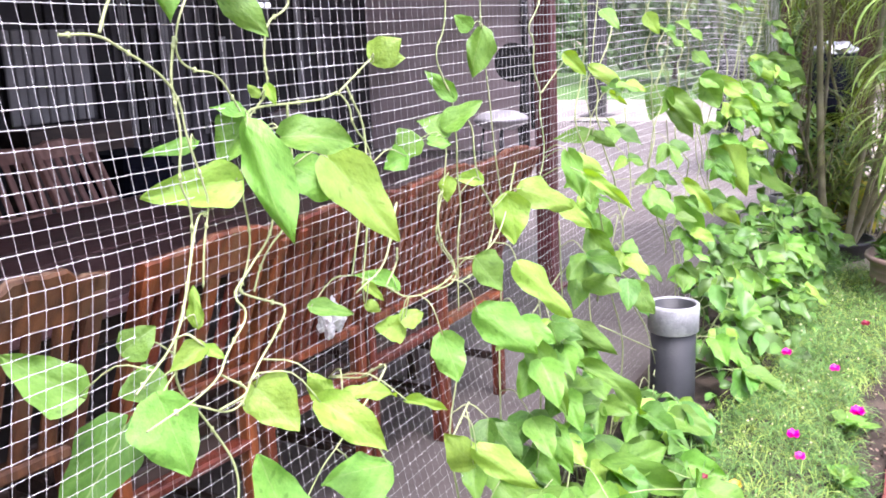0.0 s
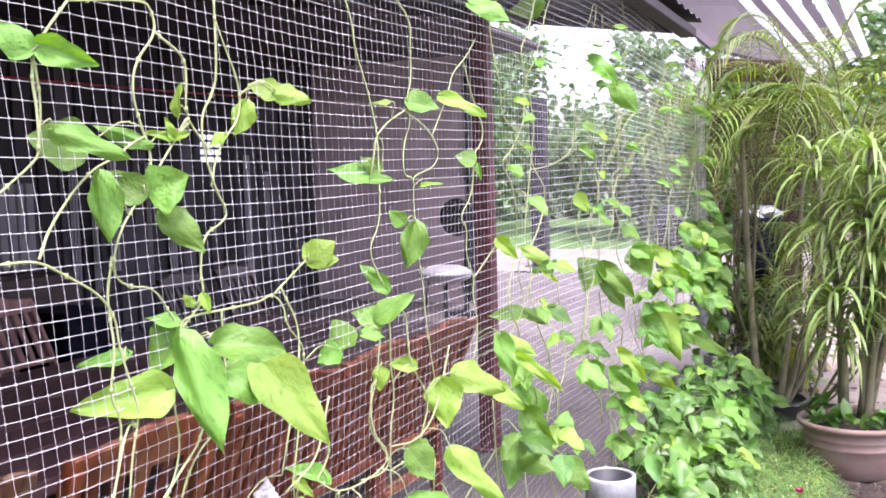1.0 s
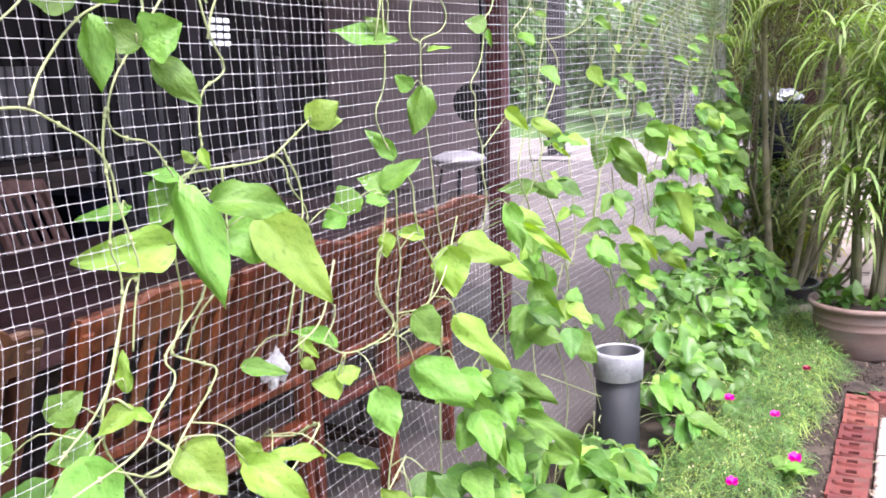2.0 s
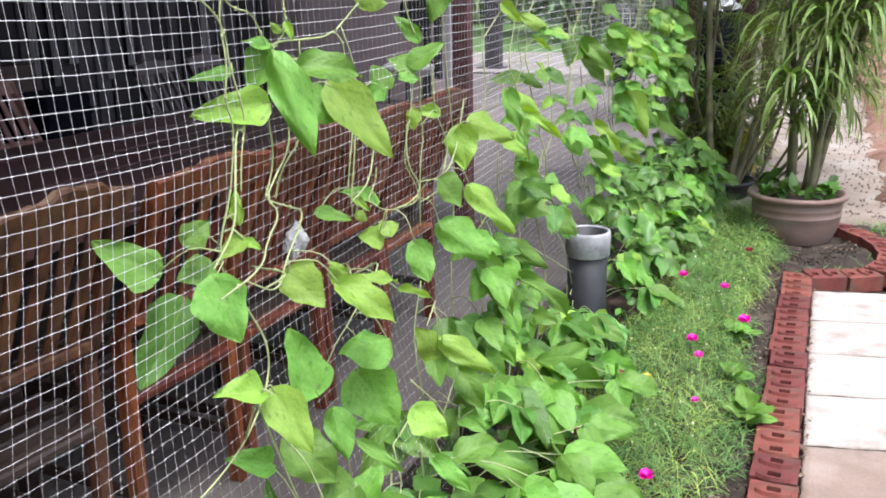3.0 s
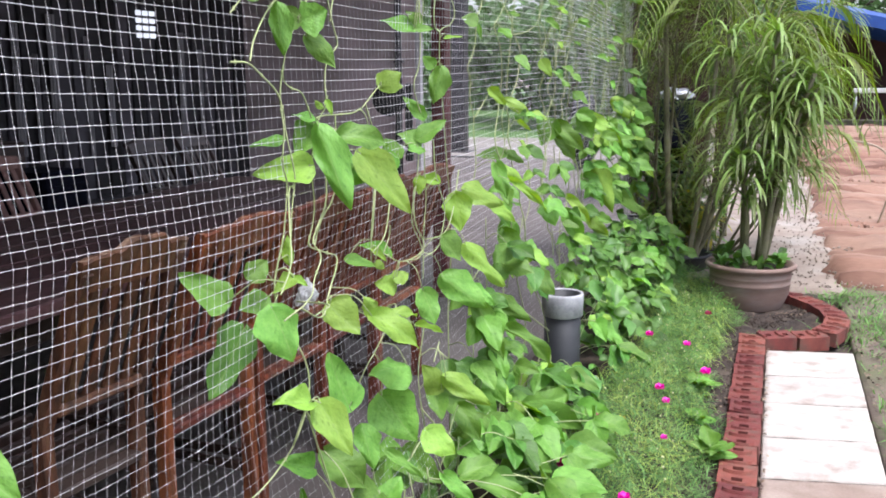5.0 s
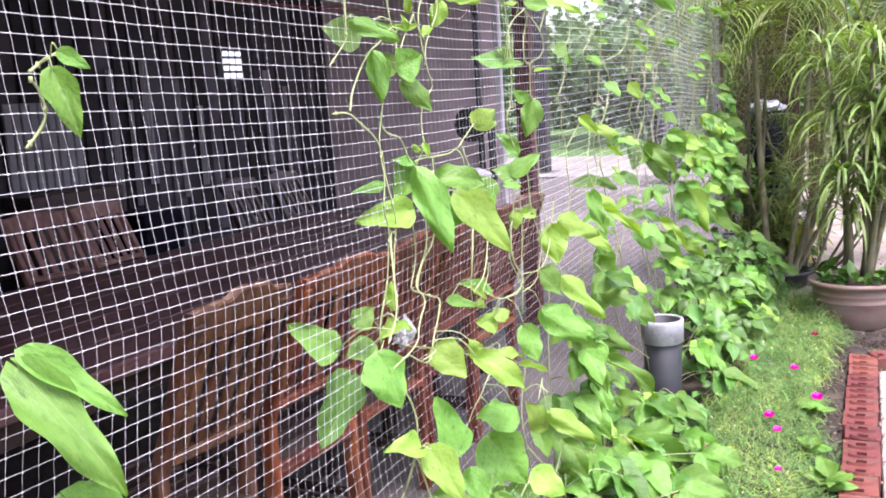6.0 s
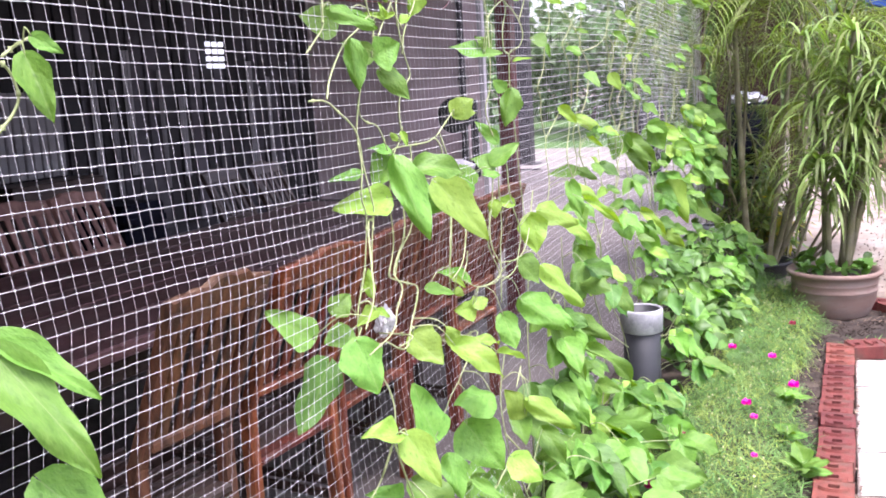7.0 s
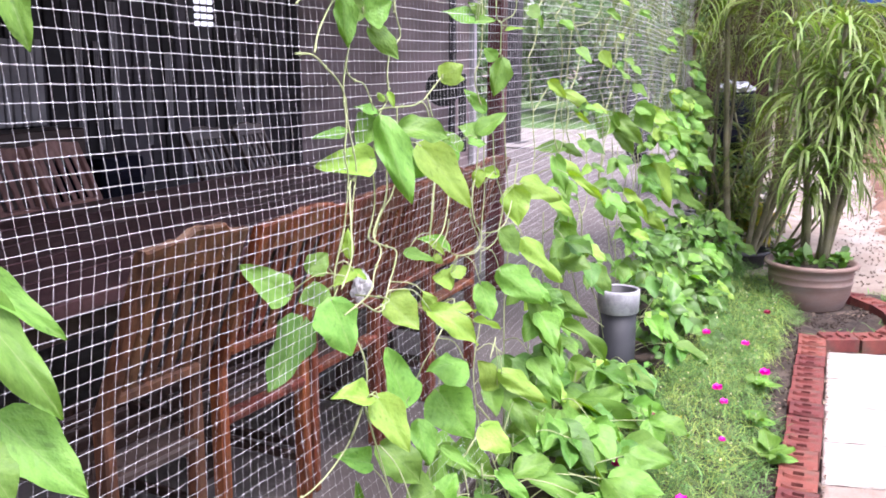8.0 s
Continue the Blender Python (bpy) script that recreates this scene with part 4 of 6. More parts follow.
def leaves(vine, rows):
    """Leaves from base, tip and width; a last 1 marks a young, yellower one."""
    for x, y, z, tx, ty, tz, w, *young in rows:
        base, tip = Vector((x, y, z)), Vector((tx, ty, tz))
        face = (EYE_SIDE - (base + tip) / 2).normalized() + Vector((rv.uniform(-.4, .5), rv.uniform(-.5, .4), rv.uniform(0.1, .9)))
        put_leaf(vine, base, tip, w * 1.14, face, bool(young), rv.randrange(9))
        near = min(GROWN.get(vine.name, [base]), key=lambda p: (p - base).length)
        if 0.006 < (near - base).length < 0.20:
            bend = (near + base) / 2 + Vector((0.006, rv.uniform(-0.01, 0.01), 0.012 + 0.1 * (near - base).length))
            bm = bmesh.new()
            tube(bm, smooth_line([near, bend, base], 3), 0.0014, 0.0011, 5)
            part("petiole", bm, STEM, vine)


v = bean_vine('slender twisting bean vine high on the net')
stem(v, -0.949, -0.949, [(0.652, 1.768), (0.593, 1.701), (0.580, 1.658), (0.585, 1.605), (0.584, 1.550), (0.576, 1.535), (0.518, 1.494)])
stem(v, -0.949, -0.949, [(0.584, 1.674), (0.593, 1.613), (0.584, 1.543)])
stem(v, -0.949, -0.949, [(0.792, 1.791), (0.820, 1.778), (0.822, 1.743), (0.779, 1.694), (0.766, 1.649), (0.784, 1.598), (0.801, 1.554), (0.793, 1.518), (0.763, 1.474), (0.731, 1.441), (0.710, 1.399), (0.714, 1.365), (0.736, 1.347), (0.790, 1.339), (0.826, 1.297), (0.848, 1.266)])
stem(v, -0.949, -0.949, [(0.868, 1.723), (0.890, 1.710), (0.892, 1.677), (0.884, 1.621), (0.909, 1.589), (0.946, 1.556)])
leaves(v, [
    (-0.943, 0.577, 1.687, -0.971, 0.536, 1.722, 0.043),
    (-0.943, 0.587, 1.700, -0.893, 0.647, 1.668, 0.039),
    (-0.943, 0.607, 1.580, -0.877, 0.679, 1.537, 0.039),
    (-0.985, 0.702, 1.561, -1.039, 0.641, 1.580, 0.073),
    (-0.943, 0.794, 1.567, -1.003, 0.733, 1.600, 0.026),
    (-0.943, 0.853, 1.579, -0.980, 0.819, 1.589, 0.017, 1),
    (-0.943, 0.851, 1.577, -0.952, 0.840, 1.612, 0.014, 1),
    (-0.943, 0.851, 1.577, -0.922, 0.868, 1.586, 0.015, 1),
    (-0.943, 0.863, 1.615, -0.933, 0.865, 1.669, 0.018, 1),
    (-0.943, 0.685, 1.519, -0.937, 0.688, 1.414, 0.046),
    (-0.943, 0.776, 1.487, -0.992, 0.728, 1.524, 0.047),
])

v = bean_vine('bean vine with yellow-green young leaves on the net')
stem(v, -0.949, -0.949, [(0.978, 1.821), (0.972, 1.694), (0.963, 1.659), (0.930, 1.619), (0.929, 1.566), (0.951, 1.498), (0.989, 1.452), (0.972, 1.433), (0.918, 1.416), (0.907, 1.364), (0.907, 1.306), (0.873, 1.281), (0.848, 1.261), (0.836, 1.211), (0.823, 1.158), (0.834, 1.079), (0.823, 1.035), (0.797, 0.994)])
stem(v, -0.949, -0.949, [(0.860, 1.578), (0.803, 1.518), (0.792, 1.500)])
stem(v, -0.949, -0.949, [(1.113, 1.290), (1.223, 1.346)])
stem(v, -0.949, -0.949, [(0.947, 1.498), (0.966, 1.557), (1.044, 1.645)])
leaves(v, [
    (-0.943, 0.789, 1.491, -0.897, 0.830, 1.512, 0.070),
    (-0.943, 0.812, 1.459, -0.891, 0.854, 1.392, 0.047),
    (-0.943, 1.045, 1.650, -0.968, 1.031, 1.589, 0.042, 1),
    (-0.943, 1.142, 1.672, -0.986, 1.108, 1.690, 0.044, 1),
    (-0.943, 1.133, 1.671, -0.888, 1.173, 1.651, 0.040, 1),
    (-0.943, 0.984, 1.586, -0.969, 0.965, 1.565, 0.026, 1),
    (-0.943, 1.224, 1.340, -0.899, 1.256, 1.383, 0.057, 1),
    (-0.943, 1.234, 1.343, -0.895, 1.265, 1.345, 0.042, 1),
    (-0.943, 0.881, 1.299, -0.958, 0.871, 1.319, 0.016, 1),
    (-0.943, 0.901, 1.316, -0.932, 0.905, 1.282, 0.018, 1),
])

v = bean_vine('tall curling bean vine with few small leaves')
stem(v, -0.949, -0.949, [(1.647, 1.929), (1.709, 1.892), (1.715, 1.818), (1.717, 1.749), (1.689, 1.692), (1.700, 1.638), (1.667, 1.589), (1.653, 1.514), (1.706, 1.506), (1.711, 1.457), (1.712, 1.373), (1.722, 1.302), (1.742, 1.221), (1.756, 1.111), (1.797, 0.986)])
stem(v, -0.949, -0.949, [(1.672, 1.671), (1.793, 1.635), (1.855, 1.579), (1.835, 1.535), (1.721, 1.513)])
stem(v, -0.949, -0.949, [(2.118, 1.895), (2.055, 1.841), (1.957, 1.785), (1.918, 1.729)])
stem(v, -0.949, -0.949, [(1.537, 1.605), (1.599, 1.640), (1.672, 1.671)])
leaves(v, [
    (-0.943, 1.677, 1.691, -0.873, 1.714, 1.672, 0.058),
    (-0.943, 1.870, 1.718, -0.836, 1.923, 1.661, 0.042, 1),
    (-0.965, 1.524, 1.502, -1.050, 1.472, 1.528, 0.055),
    (-0.943, 1.539, 1.527, -0.987, 1.513, 1.554, 0.034),
    (-0.943, 1.486, 1.504, -0.897, 1.512, 1.503, 0.026),
    (-0.943, 1.642, 1.398, -0.975, 1.626, 1.430, 0.038),
    (-0.943, 1.701, 1.395, -0.967, 1.680, 1.284, 0.064),
    (-0.943, 2.080, 1.551, -0.993, 2.057, 1.569, 0.056),
    (-0.943, 2.104, 1.543, -0.936, 2.108, 1.495, 0.016),
    (-0.943, 1.591, 1.685, -0.984, 1.569, 1.680, 0.019, 1),
    (-0.943, 1.739, 1.485, -0.892, 1.764, 1.490, 0.014, 1),
])

v = bean_vine('bean vine with rounded leaves on the net')
stem(v, -0.949, -0.949, [(1.419, 1.892), (1.439, 1.841), (1.449, 1.787), (1.510, 1.693), (1.537, 1.605), (1.531, 1.527), (1.532, 1.462), (1.522, 1.398), (1.485, 1.348), (1.515, 1.294), (1.557, 1.243), (1.546, 1.198), (1.516, 1.163), (1.498, 1.061), (1.459, 0.990), (1.456, 0.939), (1.530, 0.866), (1.542, 0.836), (1.500, 0.821), (1.411, 0.835)])
stem(v, -0.949, -0.949, [(0.851, 1.270), (0.866, 1.282), (0.985, 1.280), (1.068, 1.280), (1.113, 1.290), (1.139, 1.265), (1.146, 1.225), (1.201, 1.177), (1.208, 1.141)])
stem(v, -0.949, -0.949, [(1.566, 1.169), (1.559, 1.075), (1.575, 0.991), (1.548, 0.916), (1.550, 0.749)])
stem(v, -0.949, -0.949, [(1.279, 0.960), (1.281, 0.923), (1.231, 0.890)])
stem(v, -0.949, -0.949, [(1.167, 0.990), (1.152, 0.915), (1.146, 0.880)])
leaves(v, [
    (-0.943, 1.546, 1.245, -1.001, 1.520, 1.309, 0.037),
    (-0.943, 1.502, 1.185, -0.871, 1.549, 1.239, 0.055),
    (-0.943, 1.514, 1.170, -1.006, 1.482, 1.199, 0.065),
    (-0.943, 1.424, 1.165, -0.899, 1.448, 1.156, 0.030),
    (-0.985, 1.457, 1.164, -1.026, 1.423, 1.122, 0.067),
    (-0.943, 1.328, 1.144, -0.982, 1.298, 1.123, 0.049),
    (-0.943, 1.499, 1.074, -0.936, 1.490, 1.021, 0.039, 1),
    (-0.943, 1.676, 1.040, -1.002, 1.646, 1.049, 0.037, 1),
    (-0.943, 1.264, 0.875, -1.023, 1.222, 0.909, 0.037),
    (-0.943, 1.147, 0.917, -0.908, 1.158, 0.883, 0.021, 1),
])

v = bean_vine('bean vine with broad pointed leaves on the net')
stem(v, -0.949, -0.949, [(0.511, 1.401), (0.570, 1.401), (0.613, 1.379), (0.673, 1.344), (0.709, 1.305), (0.717, 1.251), (0.735, 1.177), (0.745, 1.144), (0.729, 1.090), (0.715, 1.020)])
stem(v, -0.949, -0.949, [(0.571, 1.403), (0.598, 1.448), (0.664, 1.519), (0.727, 1.548), (0.758, 1.566)])
stem(v, -0.949, -0.949, [(0.704, 1.396), (0.695, 1.341), (0.698, 1.306), (0.700, 1.254), (0.686, 1.188), (0.703, 1.149), (0.706, 1.105), (0.685, 1.030)])
stem(v, -0.949, -0.949, [(0.959, 1.138), (0.923, 1.075), (0.877, 1.048), (0.853, 1.016), (0.833, 0.982)])
stem(v, -0.949, -0.949, [(0.848, 1.266), (0.870, 1.243)])
stem(v, -0.949, -0.949, [(0.886, 1.173), (0.959, 1.138)])
leaves(v, [
    (-0.985, 0.768, 1.236, -1.038, 0.709, 1.220, 0.025),
    (-0.945, 0.806, 1.171, -1.008, 0.666, 1.166, 0.068, 1),
    (-0.955, 0.857, 1.260, -0.986, 0.813, 1.190, 0.061),
    (-0.943, 0.844, 1.271, -0.986, 0.807, 1.285, 0.029),
    (-0.925, 0.822, 1.254, -0.853, 0.819, 1.069, 0.070),
    (-0.905, 0.878, 1.233, -0.817, 0.968, 1.209, 0.065),
    (-0.955, 0.969, 1.171, -0.880, 1.014, 1.120, 0.079),
    (-0.905, 1.005, 1.182, -0.789, 1.033, 1.034, 0.089, 1),
])

v = bean_vine('bean vine with pale hanging leaves')
stem(v, -0.949, -0.949, [(2.105, 1.711), (2.167, 1.650), (2.138, 1.600), (2.088, 1.575), (2.070, 1.496), (2.047, 1.448), (1.986, 1.396), (2.033, 1.362), (2.017, 1.292), (2.071, 1.223), (2.048, 1.177), (2.081, 1.075), (2.048, 1.000), (1.972, 0.919), (1.893, 0.858)])
stem(v, -0.949, -0.949, [(1.647, 1.184), (1.653, 1.100), (1.667, 1.041), (1.746, 0.967), (1.759, 0.920), (1.707, 0.868), (1.688, 0.822)])
stem(v, -0.949, -0.949, [(2.071, 1.223), (2.248, 1.307)])
stem(v, -0.949, -0.949, [(2.625, 2.088), (2.563, 1.969), (2.480, 1.905), (2.550, 1.785), (2.597, 1.677), (2.561, 1.546), (2.496, 1.381), (2.463, 1.273), (2.408, 1.206), (2.477, 1.088), (2.320, 1.003)])
leaves(v, [
    (-0.925, 1.781, 0.988, -0.894, 1.764, 0.869, 0.088, 1),
    (-0.905, 1.825, 0.998, -0.802, 1.908, 0.932, 0.084, 1),
    (-0.855, 1.951, 0.945, -0.781, 1.999, 0.870, 0.050, 1),
    (-0.855, 2.020, 1.070, -0.811, 2.016, 0.947, 0.057),
    (-0.855, 2.040, 1.054, -0.775, 2.103, 0.999, 0.041, 1),
    (-0.805, 2.017, 1.013, -0.685, 2.061, 0.910, 0.031, 1),
    (-0.943, 2.234, 1.320, -0.888, 2.251, 1.256, 0.041, 1),
    (-0.943, 2.447, 1.275, -0.841, 2.477, 1.209, 0.044, 1),
    (-0.943, 2.632, 1.188, -0.889, 2.645, 1.141, 0.019, 1),
    (-0.943, 2.459, 1.063, -1.058, 2.412, 1.057, 0.055),
    (-0.943, 2.459, 1.069, -0.877, 2.476, 1.026, 0.040),
])

v = bean_vine('thin bean vine climbing the far net')
stem(v, -0.949, -0.949, [(2.587, 1.527), (2.793, 1.547), (2.991, 1.590), (3.066, 1.676), (3.056, 1.739)])
stem(v, -0.949, -0.949, [(3.424, 1.805), (3.455, 1.621), (3.315, 1.414), (3.349, 1.298), (3.223, 1.215), (3.143, 1.166)])
stem(v, -0.949, -0.949, [(3.021, 1.528), (3.038, 1.464), (3.156, 1.374)])
stem(v, -0.949, -0.949, [(4.944, 2.463), (4.857, 2.267), (4.631, 2.091), (4.840, 1.990), (4.685, 1.828), (4.824, 1.713)])
stem(v, -0.949, -0.949, [(3.771, 2.273), (3.857, 2.061), (3.645, 1.796), (3.773, 1.528), (3.905, 1.163)])
leaves(v, [
    (-0.943, 3.318, 1.150, -1.007, 3.287, 1.037, 0.121),
    (-0.943, 3.334, 1.137, -0.804, 3.355, 0.995, 0.075),
    (-0.943, 3.354, 1.066, -0.849, 3.364, 0.951, 0.066),
    (-0.943, 3.880, 1.157, -0.868, 3.886, 1.030, 0.122),
    (-0.943, 4.282, 1.134, -0.769, 4.304, 0.979, 0.075, 1),
    (-0.943, 3.212, 1.955, -0.839, 3.253, 1.848, 0.068),
    (-0.943, 3.573, 1.886, -0.842, 3.609, 1.763, 0.084),
    (-0.943, 5.472, 1.905, -0.840, 5.495, 1.825, 0.050, 1),
    (-0.943, 6.041, 1.920, -0.813, 6.064, 1.877, 0.047, 1),
    (-0.943, 5.548, 1.597, -0.756, 5.579, 1.528, 0.065, 1),
    (-0.943, 3.031, 1.432, -0.900, 3.042, 1.361, 0.052, 1),
    (-0.943, 3.881, 1.165, -0.844, 3.901, 1.125, 0.080),
])

v = bean_vine('drooping bean vine over the bed')
stem(v, -0.949, -0.949, [(3.332, 1.033), (3.364, 0.877), (3.310, 0.699)])
stem(v, -0.949, -0.949, [(3.306, 0.630), (3.556, 0.402), (3.689, 0.213)])
stem(v, -0.949, -0.949, [(3.952, 1.053), (3.781, 0.864), (4.093, 0.599)])
stem(v, -0.949, -0.949, [(2.796, 1.127), (2.873, 0.828), (2.769, 0.726)])
stem(v, -0.949, -0.949, [(4.472, 1.701), (4.657, 1.377), (4.940, 1.084), (4.768, 0.786)])
leaves(v, [
    (-0.905, 3.046, 0.798, -0.866, 3.034, 0.690, 0.092),
    (-0.895, 3.286, 0.719, -0.788, 3.373, 0.528, 0.085),
    (-0.905, 3.459, 0.768, -0.783, 3.460, 0.627, 0.053, 1),
    (-0.905, 3.963, 0.604, -0.792, 4.073, 0.475, 0.072, 1),
    (-0.943, 2.438, 0.762, -0.841, 2.440, 0.642, 0.074),
    (-0.943, 2.745, 0.640, -0.885, 2.756, 0.612, 0.074),
    (-0.943, 2.603, 0.763, -1.011, 2.561, 0.699, 0.090),
    (-0.943, 2.368, 0.851, -0.906, 2.365, 0.782, 0.054),
    (-0.905, 4.158, 0.867, -0.810, 4.211, 0.584, 0.114, 1),
    (-0.943, 5.051, 0.732, -1.033, 5.005, 0.554, 0.135),
    (-0.905, 5.096, 0.578, -0.740, 5.361, 0.372, 0.119),
])

v = bean_vine('leafy bean vine near the net end')
leaves(v, [
    (-0.943, 4.997, 1.208, -0.836, 5.008, 1.079, 0.086, 1),
    (-0.943, 4.611, 1.079, -0.814, 4.618, 0.899, 0.086),
    (-0.943, 5.149, 0.968, -0.832, 5.147, 0.772, 0.089, 1),
    (-0.943, 5.817, 1.016, -0.802, 5.805, 0.689, 0.091),
    (-0.943, 7.055, 0.747, -0.840, 7.064, 0.704, 0.155),
    (-0.943, 5.406, 0.771, -0.795, 5.413, 0.636, 0.107),
    (-0.943, 5.932, 1.157, -0.785, 5.947, 1.007, 0.155),
    (-0.943, 4.591, 0.749, -0.798, 4.596, 0.603, 0.112),
    (-0.943, 4.081, 0.822, -0.823, 4.081, 0.663, 0.095),
    (-0.943, 2.071, 1.990, -0.839, 2.124, 1.935, 0.068),
    (-0.943, 2.692, 2.088, -1.053, 2.658, 2.057, 0.071),
])

v = bean_vine('bean vine with looped stem and lime leaves')
stem(v, -0.955, -0.835, [(0.635, 0.901), (0.693, 0.803), (0.723, 0.719), (0.692, 0.653), (0.599, 0.599), (0.494, 0.582), (0.377, 0.576), (0.258, 0.601)])
stem(v, -0.955, -0.835, [(0.724, 1.130), (0.650, 1.049), (0.579, 0.990), (0.461, 0.956)])
stem(v, -0.955, -0.835, [(0.903, 1.148), (0.884, 1.076), (0.790, 1.028), (0.728, 1.008), (0.741, 0.977), (0.677, 0.942), (0.619, 0.909), (0.471, 0.901)])
stem(v, -0.955, -0.835, [(0.820, 0.979), (0.851, 0.962), (0.858, 0.955), (0.812, 0.933), (0.713, 0.899), (0.646, 0.857)])
stem(v, -0.955, -0.835, [(0.743, 0.867), (0.663, 0.888)])
leaves(v, [
    (-0.975, 0.488, 0.923, -1.038, 0.423, 0.994, 0.070),
    (-0.975, 0.571, 0.958, -0.949, 0.614, 0.987, 0.048),
    (-0.965, 0.630, 0.902, -1.000, 0.576, 0.883, 0.058),
    (-0.925, 0.582, 0.892, -0.881, 0.586, 0.779, 0.089),
    (-0.935, 0.682, 0.969, -0.939, 0.688, 1.031, 0.024, 1),
    (-0.925, 0.682, 0.937, -0.948, 0.629, 0.912, 0.033, 1),
    (-0.925, 0.682, 0.937, -0.903, 0.700, 0.916, 0.019, 1),
    (-0.855, 0.708, 0.874, -0.785, 0.716, 0.811, 0.073, 1),
    (-0.775, 0.791, 0.842, -0.794, 0.759, 0.889, 0.036, 1),
    (-0.775, 0.761, 0.843, -0.673, 0.786, 0.770, 0.060, 1),
])
# one leaf behind the net, turned away, its shaded underside outwards; shade also in its colour
put_leaf(v, (-0.995, 0.577, 0.842), (-1.005, 0.456, 0.722), 0.104, (0.50, -0.80, -0.40), 2, 4)

v = bean_vine('bean vine hanging over the net front')
stem(v, -0.945, -0.905, [(1.195, 1.203), (1.125, 1.073), (1.053, 0.960)])
stem(v, -0.945, -0.905, [(1.282, 1.055), (1.201, 0.950), (1.064, 0.924)])
stem(v, -0.945, -0.905, [(1.459, 1.035), (1.444, 0.943), (1.498, 0.871), (1.424, 0.852), (1.255, 0.860)])
stem(v, -0.945, -0.905, [(1.876, 1.058), (1.749, 0.916), (1.611, 0.877)])
stem(v, -0.945, -0.905, [(1.162, 0.736), (1.083, 0.749), (0.963, 0.794)])
stem(v, -0.945, -0.905, [(2.187, 0.692), (1.891, 0.616), (1.949, 0.580)])
leaves(v, [
    (-0.775, 0.818, 0.823, -0.715, 0.884, 0.818, 0.035, 1),
    (-0.755, 0.980, 0.766, -0.703, 1.028, 0.737, 0.020, 1),
    (-0.925, 0.949, 0.927, -0.871, 1.001, 0.903, 0.032),
    (-0.925, 1.121, 0.885, -0.906, 1.144, 0.867, 0.023, 1),
    (-0.925, 1.256, 0.799, -0.964, 1.205, 0.809, 0.054, 1),
    (-0.925, 1.246, 0.816, -0.896, 1.288, 0.824, 0.045, 1),
    (-0.855, 1.459, 0.902, -0.808, 1.491, 0.826, 0.074),
    (-0.855, 1.685, 0.832, -0.751, 1.747, 0.691, 0.073, 1),
    (-0.855, 1.293, 0.778, -0.813, 1.287, 0.684, 0.070),
    (-0.855, 1.460, 0.779, -0.736, 1.500, 0.680, 0.089),
    (-0.805, 1.637, 0.661, -0.713, 1.646, 0.486, 0.072),
])

v = bean_vine('bean vine with large pale leaves in front')
stem(v, -0.830, -0.798, [(0.546, 0.696), (0.576, 0.600), (0.638, 0.434), (0.677, 0.334), (0.639, 0.143)])
stem(v, -0.830, -0.798, [(0.559, 0.701), (0.548, 0.710)])
stem(v, -0.830, -0.798, [(1.347, 0.614), (1.221, 0.596)])
stem(v, -0.830, -0.798, [(1.498, 0.397), (1.676, 0.302)])
stem(v, -0.830, -0.798, [(1.026, 0.801), (0.827, 0.733)])
leaves(v, [
    (-0.851, 2.002, 0.591, -0.744, 2.085, 0.487, 0.059),
    (-0.798, 1.950, 0.498, -0.660, 2.064, 0.334, 0.058),
    (-0.830, 0.559, 0.701, -0.874, 0.480, 0.725, 0.052, 1),
    (-0.819, 0.581, 0.694, -0.745, 0.573, 0.589, 0.069, 1),
    (-0.819, 0.723, 0.637, -0.855, 0.701, 0.768, 0.092),
    (-0.740, 0.886, 0.689, -0.790, 0.764, 0.705, 0.076),
    (-0.798, 0.858, 0.619, -0.711, 0.857, 0.514, 0.112),
    (-0.819, 0.990, 0.540, -0.859, 0.917, 0.551, 0.071),
    (-0.819, 1.340, 0.475, -0.860, 1.288, 0.557, 0.069, 1),
    (-0.798, 1.318, 0.518, -0.682, 1.368, 0.426, 0.060, 1),
    (-0.798, 1.685, 0.434, -0.719, 1.691, 0.318, 0.072),
])

v = bean_vine('bean vine with shaded deep green leaves')
stem(v, -0.798, -0.777, [(0.810, 0.398), (0.720, 0.384), (0.581, 0.387)])
stem(v, -0.798, -0.777, [(1.004, 0.387), (0.998, 0.300)])
stem(v, -0.798, -0.777, [(1.149, 0.416), (1.238, 0.273), (1.388, 0.066)])
stem(v, -0.798, -0.777, [(1.117, 0.498), (1.263, 0.349)])
leaves(v, [
    (-0.745, 1.015, 0.479, -0.674, 1.040, 0.417, 0.073, 1),
    (-0.872, 0.695, 0.535, -0.795, 0.744, 0.438, 0.091),
    (-0.861, 0.615, 0.528, -0.910, 0.545, 0.569, 0.050),
    (-0.819, 0.787, 0.565, -0.788, 0.770, 0.470, 0.059),
    (-0.777, 0.784, 0.404, -0.819, 0.694, 0.393, 0.084),
    (-0.777, 0.806, 0.366, -0.749, 0.855, 0.423, 0.061),
    (-0.745, 0.831, 0.355, -0.644, 0.877, 0.247, 0.068),
    (-0.798, 0.880, 0.291, -0.738, 0.842, 0.168, 0.083),
    (-0.735, 0.840, 0.217, -0.604, 0.930, 0.116, 0.064),
    (-0.798, 1.429, 0.397, -0.726, 1.423, 0.292, 0.065),
    (-0.735, 1.583, 0.247, -0.635, 1.701, 0.234, 0.081),
])

